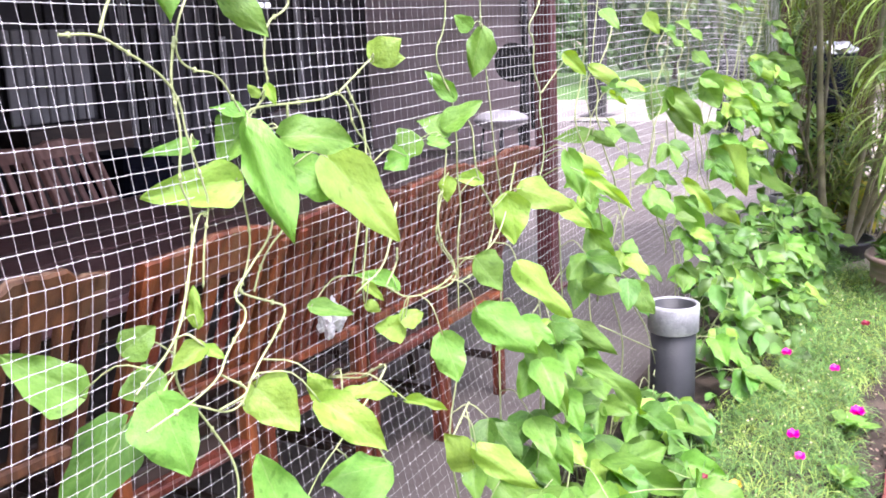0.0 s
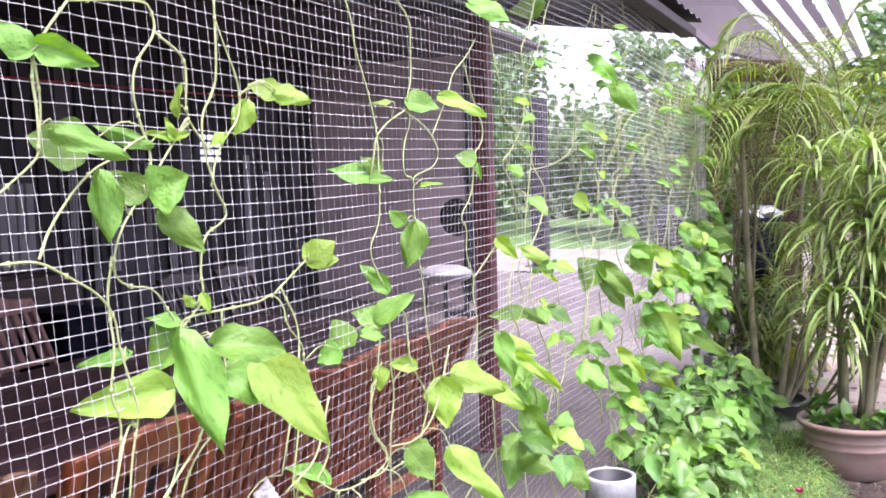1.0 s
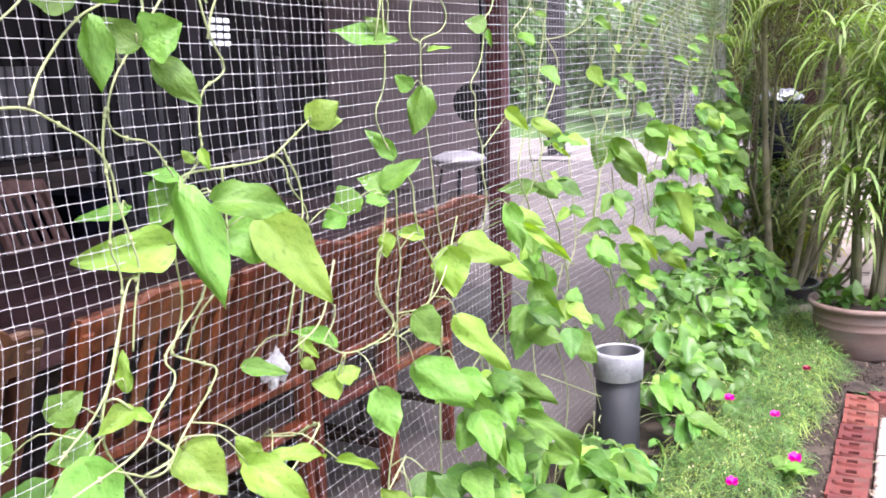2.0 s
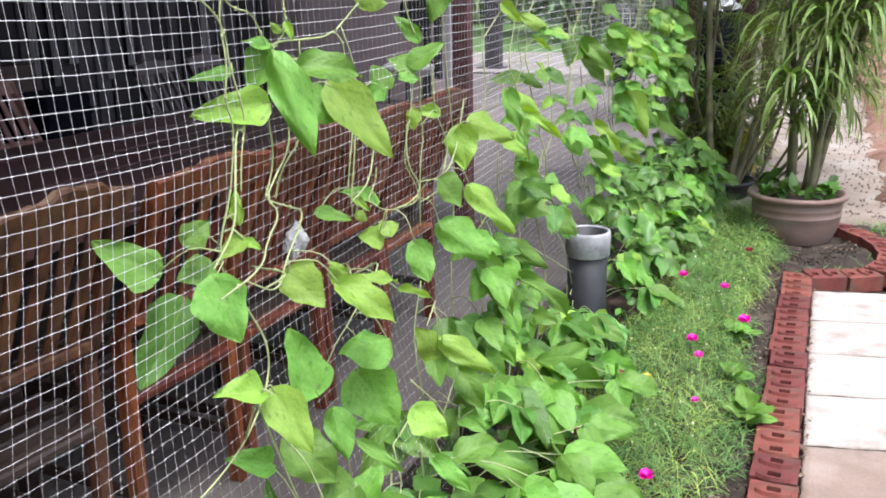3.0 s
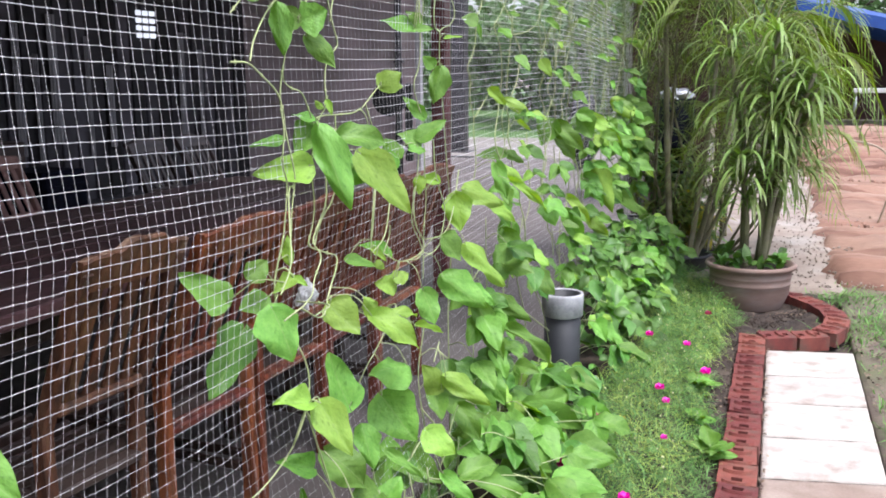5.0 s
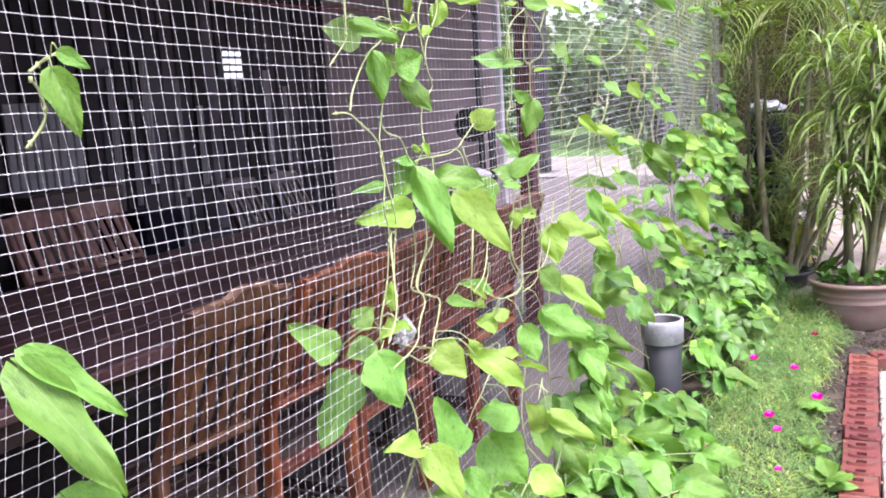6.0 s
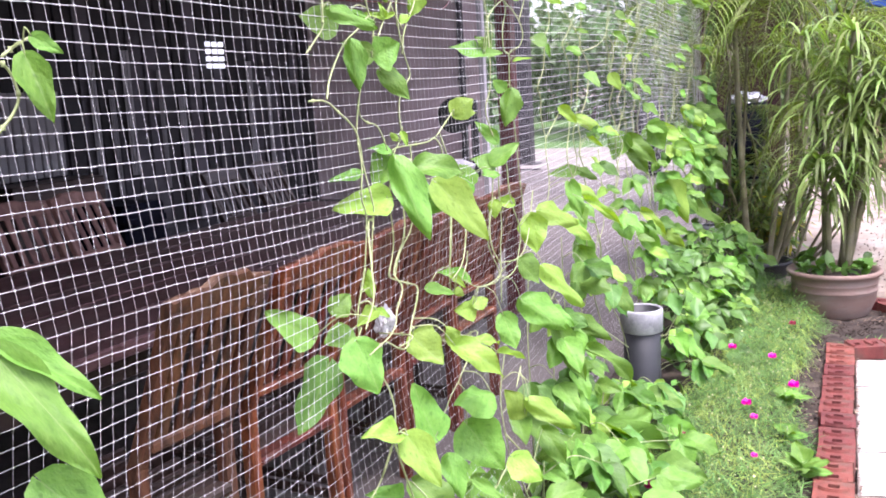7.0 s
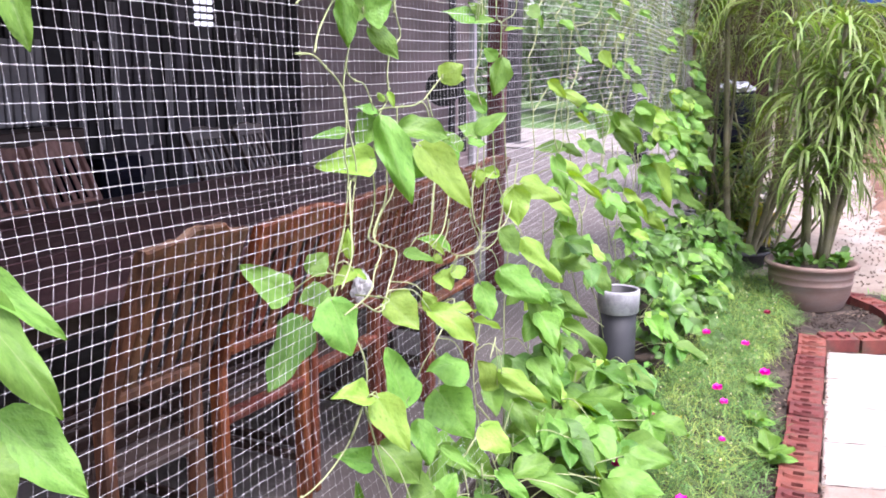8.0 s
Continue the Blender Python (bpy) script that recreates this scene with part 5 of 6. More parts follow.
v = bean_vine('bean plant spreading over the bed')
stem(v, -0.855, -0.855, [(2.616, 0.476), (2.762, 0.346), (2.923, 0.126)])
stem(v, -0.855, -0.855, [(2.271, 0.510), (2.922, 0.217), (3.492, -0.023)])
stem(v, -0.855, -0.855, [(2.923, 0.113), (3.567, -0.075)])
stem(v, -0.855, -0.855, [(1.805, -0.035), (1.556, -0.083), (1.594, -0.310)])
leaves(v, [
    (-0.705, 2.002, 0.186, -0.604, 2.133, 0.213, 0.093),
    (-0.705, 1.885, 0.248, -0.512, 2.138, 0.069, 0.079),
    (-0.685, 1.107, 0.325, -0.607, 1.204, 0.328, 0.065),
    (-0.675, 1.232, 0.258, -0.553, 1.320, 0.149, 0.072),
    (-0.655, 1.735, 0.021, -0.524, 1.879, -0.065, 0.080),
    (-0.675, 1.493, 0.159, -0.604, 1.577, 0.187, 0.072),
    (-0.695, 1.008, 0.372, -0.620, 1.041, 0.287, 0.043),
    (-0.735, 0.740, 0.536, -0.663, 0.775, 0.465, 0.025),
    (-0.695, 1.326, 0.136, -0.746, 1.183, 0.076, 0.093),
    (-0.655, 0.987, 0.152, -0.569, 1.057, 0.095, 0.067),
    (-0.635, 1.343, 0.010, -0.550, 1.403, -0.073, 0.078),
])

v = bean_vine('bean plant with three-part leaves over a pipe')
stem(v, -0.805, -0.755, [(0.266, 0.558), (0.319, 0.495), (0.301, 0.469)])
stem(v, -0.805, -0.755, [(0.702, 0.208), (0.712, 0.229), (0.782, 0.201)])
leaves(v, [
    (-0.795, 0.250, 0.562, -0.835, 0.129, 0.514, 0.083),
    (-0.795, 0.262, 0.577, -0.716, 0.304, 0.501, 0.063),
    (-0.785, 0.327, 0.489, -0.730, 0.302, 0.379, 0.074),
    (-0.835, 0.325, 0.454, -0.855, 0.231, 0.394, 0.082),
    (-0.805, 0.439, 0.415, -0.755, 0.428, 0.323, 0.055),
    (-0.615, 1.240, -0.031, -0.522, 1.323, -0.107, 0.066),
    (-0.895, 0.693, 0.108, -0.969, 0.746, 0.407, 0.081),
    (-0.735, 0.514, 0.353, -0.670, 0.523, 0.255, 0.083),
    (-0.655, 0.811, 0.157, -0.579, 0.826, 0.055, 0.082),
])

v = bean_vine('bean plant with long bright drooping leaves')
stem(v, -0.949, -0.949, [(-0.232, 1.387), (-0.206, 1.411), (-0.197, 1.432), (-0.202, 1.460), (-0.218, 1.474)])
stem(v, -0.949, -0.949, [(-0.216, 1.481), (-0.188, 1.496), (-0.158, 1.509)])
leaves(v, [
    (-0.935, -0.190, 1.481, -0.909, -0.183, 1.395, 0.040),
    (-0.935, -0.176, 1.506, -0.915, -0.146, 1.483, 0.021),
])
put_leaf(v, (-0.935, -0.301, 1.122), (-0.819, -0.264, 0.958), 0.074, (0.6, -0.45, 0.75), False, 4)
put_leaf(v, (-0.935, -0.290, 1.137), (-0.847, -0.223, 1.042), 0.048, (0.5, -0.50, 0.85), False, 0)

v = bean_vine('bean shoot with a large bright leaf')
leaves(v, [
    (-0.905, -0.281, 0.949, -0.808, -0.247, 0.847, 0.074),
    (-0.905, -0.333, 0.929, -0.854, -0.317, 0.859, 0.062),
])

LOOK_LANE = Vector((0.208, -0.978))


def pipe_clear(x, y, z):
    """False where a leaf would stand in a pipe or hide its foot from the path."""
    for px, py in ((-0.81, 2.95), (-0.83, 0.47)):
        d = Vector((x - px, y - py))
        ahead, side = d.dot(LOOK_LANE), abs(d.x * 0.978 + d.y * 0.208)
        if d.length < 0.15 or (0 < ahead < 1.5 and side < 0.11 and z > 0.10 + ahead * 0.24):
            return False
    return True


def trifoliate(parent, node, out, size, r, dip=0.6):
    """Three leaflets at the end of a leaf stalk, the middle one pointing out."""
    out = Vector(out).normalized()
    for k, turn in enumerate((0.0, r.uniform(1.1, 1.5), -r.uniform(1.1, 1.5))):
        d = Vector((out.x * math.cos(turn) - out.y * math.sin(turn), out.x * math.sin(turn) + out.y * math.cos(turn), -dip * r.uniform(0.2, 1.6)))
        base = node + d.normalized() * (0.022 if k == 0 else 0.008)
        L = size * (1.0 if k == 0 else r.uniform(0.82, 0.95))
        face = Vector((0.45 + r.uniform(-.5, .5), -0.55 + r.uniform(-.5, .5), 0.75))
        put_leaf(parent, base, base + d.normalized() * L, L * r.uniform(0.60, 0.76), face, 1 if r.random() < 0.10 else 2 if r.random() < 0.30 else 0, r.randrange(9))


rt = random.Random(41)


def bush_bean(y, nodes, high, wide, small, large):
    """A low bean plant: a short stem, long leaf stalks, three leaflets on each."""
    x = rt.uniform(-0.90, -0.80)
    top = thing("bean_plant", "low leafy bean plant with three-part green leaves", "plant", "bean plants in the bed", at=(x, y, 0.0))
    bm = bmesh.new()
    main = smooth_line([(0, 0, -0.01), (0.02, rt.uniform(-.03, .03), high * 0.35), (0.03, rt.uniform(-.05, .05), high * 0.7)], 4)
    tube(bm, main, 0.0034, 0.0022, 6)
    part("stem", bm, STEM, top)
    for k in range(nodes):
        f = (k + 0.5) / nodes
        a = rt.uniform(-1.9, 0.7)
        reach = wide * rt.uniform(0.35, 1.0)
        z = high * (1.05 - 0.75 * reach / max(wide, 0.01)) * rt.uniform(0.75, 1.1) + 0.05
        node = Vector((math.cos(a) * reach, math.sin(a) * reach, z))
        if not pipe_clear(node.x + x, node.y + y, z):
            continue
        p = main[int(f * (len(main) - 1))]
        bm = bmesh.new()
        tube(bm, smooth_line([p, (p + node) / 2 + Vector((0, 0, 0.04)), node], 4), 0.0020, 0.0013, 5)
        part("petiole", bm, STEM, top)
        trifoliate(top, node, (math.cos(a), math.sin(a), 0), rt.uniform(small, large), rt)


for k in range(12):
    y = 0.80 + k * 0.20
    bush_bean(y, 4, 0.44 if y < 2.0 else 0.30, 0.42 if y < 2.1 else 0.30, 0.115, 0.172)
for k in range(10):
    bush_bean(3.28 + k * 0.22, 5, 0.42 + 0.02 * k, 0.34, 0.085, 0.135)

def hanging_bean(y, z, nodes):
    """A bean shoot trailing down the low net, its leaves hanging outwards."""
    top = thing("bean_vine", "leafy bean shoot hanging on the low net", "plant", "bean vines on the net", at=(-0.93, y, 0.0))
    line = smooth_line([(0, 0, 0.0), (0.02, rt.uniform(-.05, .05), z * 0.4), (0.0, rt.uniform(-.06, .06), z * 0.75), (0.01, rt.uniform(-.05, .05), z)], 5)
    bm = bmesh.new()
    tube(bm, line, 0.0030, 0.0018, 6)
    part("stem", bm, STEM, top)
    for k in range(nodes):
        p = line[int(len(line) * (0.42 + 0.55 * k / nodes))]
        a = rt.uniform(-1.3, 0.5)
        node = p + Vector((math.cos(a), math.sin(a), -0.1)) * rt.uniform(0.04, 0.16)
        if not pipe_clear(node.x - 0.93, node.y + y, node.z):
            continue
        bm = bmesh.new()
        tube(bm, smooth_line([p, (p + node) / 2 + Vector((0, 0, 0.03)), node], 3), 0.0018, 0.0012, 5)
        part("petiole", bm, STEM, top)
        trifoliate(top, node, (math.cos(a), math.sin(a) - 0.2, 0), rt.uniform(0.085, 0.125), rt, 0.9)


for y, z, n in ((1.45, 0.62, 3), (1.72, 0.80, 4), (1.95, 0.72, 4), (2.15, 0.86, 4), (2.38, 0.70, 4), (2.62, 0.78, 3), (3.4, 0.7, 3), (3.75, 0.8, 3)):
    hanging_bean(y, z, n)

mass = thing("bean_foliage", "dense low mass of green bean leaves at the foot of the net", "plant")
mats = []
for k in range(540):
    y = 0.6 + 4.75 * rv.random() ** 0.8
    top = 0.26 if y < 2.5 else (0.20 if y < 3.2 else 0.46)
    z = 0.07 + (top - 0.07) * rv.random() ** 1.1
    x = -0.92 + rv.random() * (0.44 if y < 3.2 else 0.54) * (1 - 0.7 * z / (top + 0.15))
    L = rv.uniform(0.06, 0.12)
    if not pipe_clear(x, y, z) or (y < 2.4 and k % 2):
        continue
    d = Vector((rv.uniform(-0.3, 1), rv.uniform(-1.0, 0.5), rv.uniform(-0.7, 0.1)))
    mats.append(frame_of((x, y, z), d, Vector((0.25, -0.25, 0.8)) + Vector((rv.uniform(-.6, .6), rv.uniform(-.6, .6), rv.uniform(-.3, .5))), L, L * rv.uniform(0.55, 0.75)))
for k, (fold, droop, wave, broad) in enumerate(((0.22, 0.16, 0.04, 0.34), (0.34, 0.10, 0.06, 0.24), (0.10, 0.20, 0.05, 0.28), (0.26, -0.10, 0.05, 0.36))):
    scatter("foliage", leaf_template(fold, droop, wave, nu=8, nv=4, broad=broad, seed=20 + k), mats[k::4], LEAF_MASS, mass)

# ---- moss rose cover with flowers ----
moss = thing("moss_rose_bed", "low fine-leaved moss rose cover with small flowers", "plant")
strand = blade(0.05, 0.7, 3)
mats = []
rm = random.Random(17)
for k in range(25000):
    y = rm.uniform(0.6, 5.2)
    inner = -0.62 + 0.10 * math.sin(y * 2.3)
    outer = -0.13 + 0.05 * math.sin(y * 3.1 + 1) + 0.03 * math.sin(y * 11) - (0.015 if y < 1.9 else 0) - 0.11 * math.exp(-((y - 1.24) / 0.15) ** 2)
    x = rm.uniform(inner, outer)
    e = max(0.0, min((x - inner) / 0.1, (outer - x) / 0.1, 1.0))
    h = 0.03 + 0.135 * e * (0.60 + 0.80 * noise.noise((x * 7, y * 7, 0)) + 0.55 * noise.noise((x * 19, y * 19, 3)))
    a = rm.uniform(0, 6.28)
    L = rm.uniform(0.03, 0.085)
    mats.append(frame_of((x, y, rm.uniform(0.01, max(0.015, h))), (math.cos(a), math.sin(a), rm.uniform(0.2, 2.0)), (-math.cos(a), -math.sin(a), 0.8), L, L * 1.05))
scatter("foliage", strand, mats, MOSS, moss)
mats = []
for k in range(4200):
    y = rm.uniform(0.6, 5.1)
    x = rm.uniform(-0.62, -0.16 - (0.03 if y < 1.9 else 0) - 0.10 * math.exp(-((y - 1.24) / 0.15) ** 2))
    a = rm.uniform(0, 6.28)
    L = rm.uniform(0.06, 0.15)
    mats.append(frame_of((x, y, rm.uniform(0.03, 0.08)), (math.cos(a), math.sin(a), rm.uniform(0.3, 1.6)), (-math.cos(a), -math.sin(a), 0.8), L, L * 0.6))
TIPS = material("moss_rose_shoots", (0.40, 0.50, 0.13), (0.24, 0.37, 0.08), 0.6, scale=6, fine=80, bump=0, per="island", spread=0.3, see=0.3)
scatter("young_foliage", blade(0.04, 1.1, 4), mats, TIPS, moss)
petal = leaf_template(-0.3, -0.3, 0.08, nu=4, nv=2, broad=0.62)
for x, y, mat, r in ((-0.457, 3.275, MAGENTA, 0.021), (-0.273, 3.158, PINK, 0.020), (-0.163, 2.77, MAGENTA, 0.024), (-0.321, 2.51, MAGENTA, 0.021), (-0.28, 2.36, PINK, 0.017), (-0.412, 2.107, YELLOW, 0.019),
                     (-0.585, 1.765, MAGENTA, 0.020), (-0.529, 1.663, MAGENTA, 0.019), (-0.50, 2.118, RED, 0.014), (-0.246, 1.99, PINK, 0.013), (-0.305, 1.487, MAGENTA, 0.020), (-0.226, 1.344, PINK, 0.022),
                     (-0.309, 1.138, MAGENTA, 0.018), (-0.184, 1.139, RED, 0.015), (-0.423, 1.03, PINK, 0.017), (-0.357, 1.01, MAGENTA, 0.015), (-0.208, 0.943, PINK, 0.012), (-0.539, 1.223, PINK, 0.013),
                     (-0.22, 3.76, RED, 0.019), (-0.554, 0.741, RED, 0.018), (-0.316, 0.855, RED, 0.010), (-0.355, 1.17, RED, 0.011)):
    z = 0.108
    mats = [frame_of((x, y, z + 0.042), (math.cos(a), math.sin(a), up), (-math.cos(a) * up, -math.sin(a) * up, 1), r * 1.05, r * 1.3) for up, tw in ((0.15, 0.0), (0.9, 0.63)) for a in (tw + k * 1.2566 for k in range(5))]
    scatter("flower", petal, mats, mat, moss)
bud = ([(1, 0, 0), (-1, 0, 0), (0, 1, 0), (0, -1, 0), (0, 0, 1.3), (0, 0, -1)], [(0, 2, 4), (2, 1, 4), (1, 3, 4), (3, 0, 4), (2, 0, 5), (1, 2, 5), (3, 1, 5), (0, 3, 5)])
BUD = material("pale_buds", (0.62, 0.62, 0.36), (0.46, 0.50, 0.22), 0.6, scale=20, bump=0, per="island", spread=0.2)
mats = []
for k in range(190):
    s = rm.uniform(0.0025, 0.0052)
    mats.append(Matrix.Translation((rm.uniform(-0.55, -0.2), rm.uniform(0.7, 4.6), rm.uniform(0.08, 0.15))) @ Matrix.Scale(s, 4))
buds = scatter("bud_speckle", bud, mats, BUD)
tagged(buds, "tiny pale buds scattered over the moss rose", "buds", kind="stuff")


# ---- thin far vines on the net ----
def wild_vine(seed, y, z, lush):
    """A vine wandering up the net; lush from 0 to 1 sets how many leaves hang from it."""
    r = random.Random(seed)
    v = thing("bean_vine", "thin wandering bean vine with drooping pale leaves", "plant", "bean vines on the net")
    pts = []
    while z < 2.22:
        pts.append(Vector((-0.955 + r.uniform(-0.01, 0.02), y, z)))
        y += r.uniform(-0.10, 0.10)
        z += r.uniform(0.03, 0.12)
    line = smooth_line(pts, 4)
    bm = bmesh.new()
    tube(bm, line, 0.0028, 0.0018, 5)
    part("stem", bm, STEM, v)
    for k in range(2, len(line), 5):
        p = line[k]
        low = max(0.0, min(1.0, (1.55 - p.z) / 0.4))
        if r.random() > 0.40 + 0.38 * lush * low:
            continue
        a = r.uniform(-1.2, 0.5)
        hang = Vector((math.cos(a), math.sin(a), -0.2))
        node = p + hang * r.uniform(0.03, 0.05 + 0.10 * low)
        bm = bmesh.new()
        tube(bm, smooth_line([p, (p + node) / 2 + Vector((0, 0, 0.015)), node], 3), 0.0014, 0.0010, 4)
        part("petiole", bm, STEM, v)
        size = r.uniform(0.050, 0.080) + 0.085 * low * lush * r.uniform(0.7, 1.2)
        if low > 0.3 and r.random() < 0.8:
            trifoliate(v, node, hang, size, r, 0.75)
        else:
            d = Vector((hang.x, hang.y, r.uniform(-1.0, 0.1))).normalized()
            put_leaf(v, node, node + d * size, size * r.uniform(0.55, 0.75), Vector((0.6, -0.6, r.uniform(0.3, 0.9))), r.random() < 0.15, r.randrange(9))


for k, y in enumerate((2.55, 2.80, 3.05, 3.30, 3.62, 3.90)):
    wild_vine(100 + k, y, 0.5 + 0.13 * (k % 3), 0.25)
for k in range(7):
    wild_vine(130 + k, 4.10 + k * 0.25, 0.55 + 0.1 * (k % 3), 0.55 + 0.07 * k)


# ---- small things on the patio ----
bag = thing("plastic_bag", "crumpled white plastic bag hanging on a chair back", "bag", at=(-1.472, 1.742, 0.622))
bm = bmesh.new()
bmesh.ops.create_icosphere(bm, subdivisions=5, radius=0.036)
for v in bm.verts:
    v.co *= 0.80 + 0.75 * abs(noise.noise(v.co * 42)) + 0.30 * abs(noise.noise(v.co * 120 + Vector((3, 1, 7))))
    pinch = max(0.0, v.co.z)
    v.co = Vector((v.co.x * (1.0 - 9.0 * pinch), v.co.y * (1.0 - 9.0 * pinch), v.co.z * 1.45))
for f in bm.faces:
    f.smooth = True
part("bag_body", bm, WHITE, bag)

cord = thing("red_cord", "thin red cord strung under the roof", "cord")
bm = bmesh.new()
tube(bm, smooth_line([(-2.5, -1.6, roof_height(-2.5) - 0.04), (-2.5, -1.5, 1.90), (-2.5, 1.8, 1.88), (-2.5, 4.1, 1.94), (-2.5, 4.95, 1.99), (-2.5, 5.0, roof_height(-2.5) - 0.04)], 6), 0.004, 0.004, 5)
part("cord_line", bm, RED_LINE, cord)

fan = thing("pedestal_fan", "black pedestal fan standing on the patio", "fan", at=(-4.36, 9.6, FLOOR))
bm = bmesh.new()
lathe(bm, [(0.001, 0.0), (0.2, 0.0), (0.2, 0.02), (0.05, 0.05), (0.03, 0.06)], 24)
part("fan_base", bm, BLACK, fan)
bm = bmesh.new()
tube(bm, [(0, 0, 0.05), (0.02, 0, 0.6), (0.05, 0, 1.15)], 0.035, 0.03, 10)
part("pole", bm, BLACK, fan)
bm = bmesh.new()
tube(bm, [(-0.03, -0.14, 1.15), (-0.03, -0.10, 1.15), (-0.03, 0.0, 1.15), (-0.03, 0.10, 1.15)], 0.22, 0.17, 22)
part("fan_head", bm, BLACK, fan)
bm = bmesh.new()
box(bm, (0.16, 0.05, 0.85), (0.10, 0.06, 0.95), bevel=0.02)
part("upright", bm, BLACK, fan)

tray = thing("round_table", "round domed grey metal table on the patio", "table", at=(-3.86, 8.0, FLOOR))
bm = bmesh.new()
lathe(bm, [(0.001, 0.54), (0.14, 0.55), (0.24, 0.60), (0.27, 0.64), (0.275, 0.655), (0.25, 0.68), (0.15, 0.725), (0.001, 0.74)], 40)
part("tabletop", bm, DULL_METAL, tray)
for k in range(4):
    bm = bmesh.new()
    a = k * math.pi / 2 + 0.5
    tube(bm, [(0.24 * math.cos(a), 0.24 * math.sin(a), 0.0), (0.17 * math.cos(a), 0.17 * math.sin(a), 0.58)], 0.014, 0.014, 8)
    part("leg", bm, DARK_POST, tray)

louvre = thing("grey_shutter", "grey ribbed shutter leaning at the back wall", "shutter", at=(-6.93, 5.3, 0.80))
for k in range(9):
    bm = bmesh.new()
    box(bm, (0, -0.40 + k * 0.098, 0.40), (0.03, 0.085, 0.80), bevel=0.01)
    part("slat", bm, GREY, louvre)
stand = thing("low_cabinet", "dark low cabinet under the shutter", "cabinet", at=(-6.78, 5.3, FLOOR))
bm = bmesh.new()
box(bm, (0, 0, 0.42), (0.4, 1.1, 0.84), bevel=0.01)
part("body", bm, DARK_AND_SHADED_WOOD, stand)
for k, (y, z0, z1, w) in enumerate(((6.2, 0.6, 1.9, 0.10), (6.45, 0.5, 1.6, 0.07), (6.7, 0.7, 2.0, 0.12), (7.2, 0.5, 1.8, 0.06), (7.55, 0.6, 1.5, 0.1), (8.9, 0.4, 1.9, 0.12), (9.3, 0.5, 1.7, 0.08))):
    strip = thing("hanging_sheet", "narrow grey sheet hanging at the back wall", "sheet", "sheets at the back wall", at=(-6.93, y, z0))
    bm = bmesh.new()
    for q in range(5):
        box(bm, (0.012 * (q % 2), (q - 2) * w / 5, (z1 - z0) / 2), (0.012, w / 4.6, z1 - z0), bevel=0.003)
    part("cloth", bm, GREY, strip)
crate = thing("storage_crate", "dark blue plastic crate beside the far chairs", "crate", at=(-4.75, 4.05, FLOOR))
bm = bmesh.new()
box(bm, (0, 0, 0.40), (0.45, 0.42, 0.80), bevel=0.02)
part("body", bm, NAVY, crate)
for k in range(4):
    bm = bmesh.new()
    box(bm, (0.23, 0, 0.14 + 0.18 * k), (0.014, 0.40, 0.05), bevel=0.004)
    part("rib", bm, NAVY, crate)


# ---- beyond the net end ----
wall("wall_shed", (-0.98, 9.6, 1.15), (0.66, 0.12, 2.3), MAROON, "dark maroon boarded wall behind the palms")
shed = thing("shed_roof", "dark shed roof with milky striped sheets", "roof", kind="structure")
bm = bmesh.new()
box(bm, (-1.15, 9.3, 2.50), (0.9, 1.4, 0.10), rot=(0, 6, 0), bevel=0.01)
part("roof_sheet", bm, MAROON, shed)
for k in range(9):
    bm = bmesh.new()
    a, b_ = Vector((-1.18 + 0.115 * k, 9.35, 3.22 - 0.012 * k)), Vector((-0.50 + 0.055 * k, 8.85, 2.38 + 0.016 * k))
    beam(bm, a, b_, 0.02, 0.082 if k % 2 == 0 else 0.075, 0.002)
    part("roof_strip", bm, CLEAR_SHEET if k % 2 == 0 else ROOF, shed)
bm = bmesh.new()
corner = [bm.verts.new(p) for p in ((-1.22, 9.40, 3.24), (-2.15, 9.45, 3.36), (-1.42, 8.9, 2.68), (-0.56, 8.86, 2.40))]
up = [bm.verts.new(v.co + Vector((0, 0, 0.03))) for v in corner]
bm.faces.new(corner)
bm.faces.new(up[::-1])
for k in range(4):
    bm.faces.new((corner[k], corner[(k + 1) % 4], up[(k + 1) % 4], up[k]))
bmesh.ops.recalc_face_normals(bm, faces=bm.faces[:])
part("side_sheet", bm, ROOF, shed)
for x in (-0.5, -1.45):
    bm = bmesh.new()
    box(bm, (x, 9.4, 1.25), (0.09, 0.09, 2.5), bevel=0.006)
    part("post", bm, MAROON, shed)

drum = thing("storage_drum", "navy drum with crumpled foil cover", "drum", at=(-0.78, 7.3, -0.01))
bm = bmesh.new()
lathe(bm, [(0.001, 0.0), (0.17, 0.0), (0.175, 0.3), (0.183, 0.31), (0.175, 0.33), (0.175, 0.75), (0.183, 0.76), (0.175, 0.78), (0.17, 1.16), (0.001, 1.17)], 32)
part("drum_body", bm, NAVY, drum)
bm = bmesh.new()
bmesh.ops.create_icosphere(bm, subdivisions=4, radius=0.165)
for v in bm.verts:
    n = noise.noise(v.co * 14) + 0.5 * noise.noise(v.co * 34)
    v.co = Vector((v.co.x * (1 + 0.12 * n), v.co.y * (1 + 0.12 * n), 1.17 + max(0.0, v.co.z) * 0.5 + 0.02 * n))
part("cover", bm, STEEL, drum, "crumpled silver foil cover")

tyre = thing("wheel", "large black tyre standing at the patio edge", "tyre", at=pose(-2.70, 13.1, FLOOR + 0.575, 0, 0, 4))
bm = bmesh.new()
tube(bm, [(0, 0.43 * math.cos(a), 0.43 * math.sin(a)) for a in (2 * math.pi * k / 40 for k in range(41))], 0.15, 0.15, 12, cap=False)
part("tyre", bm, BLACK, tyre)

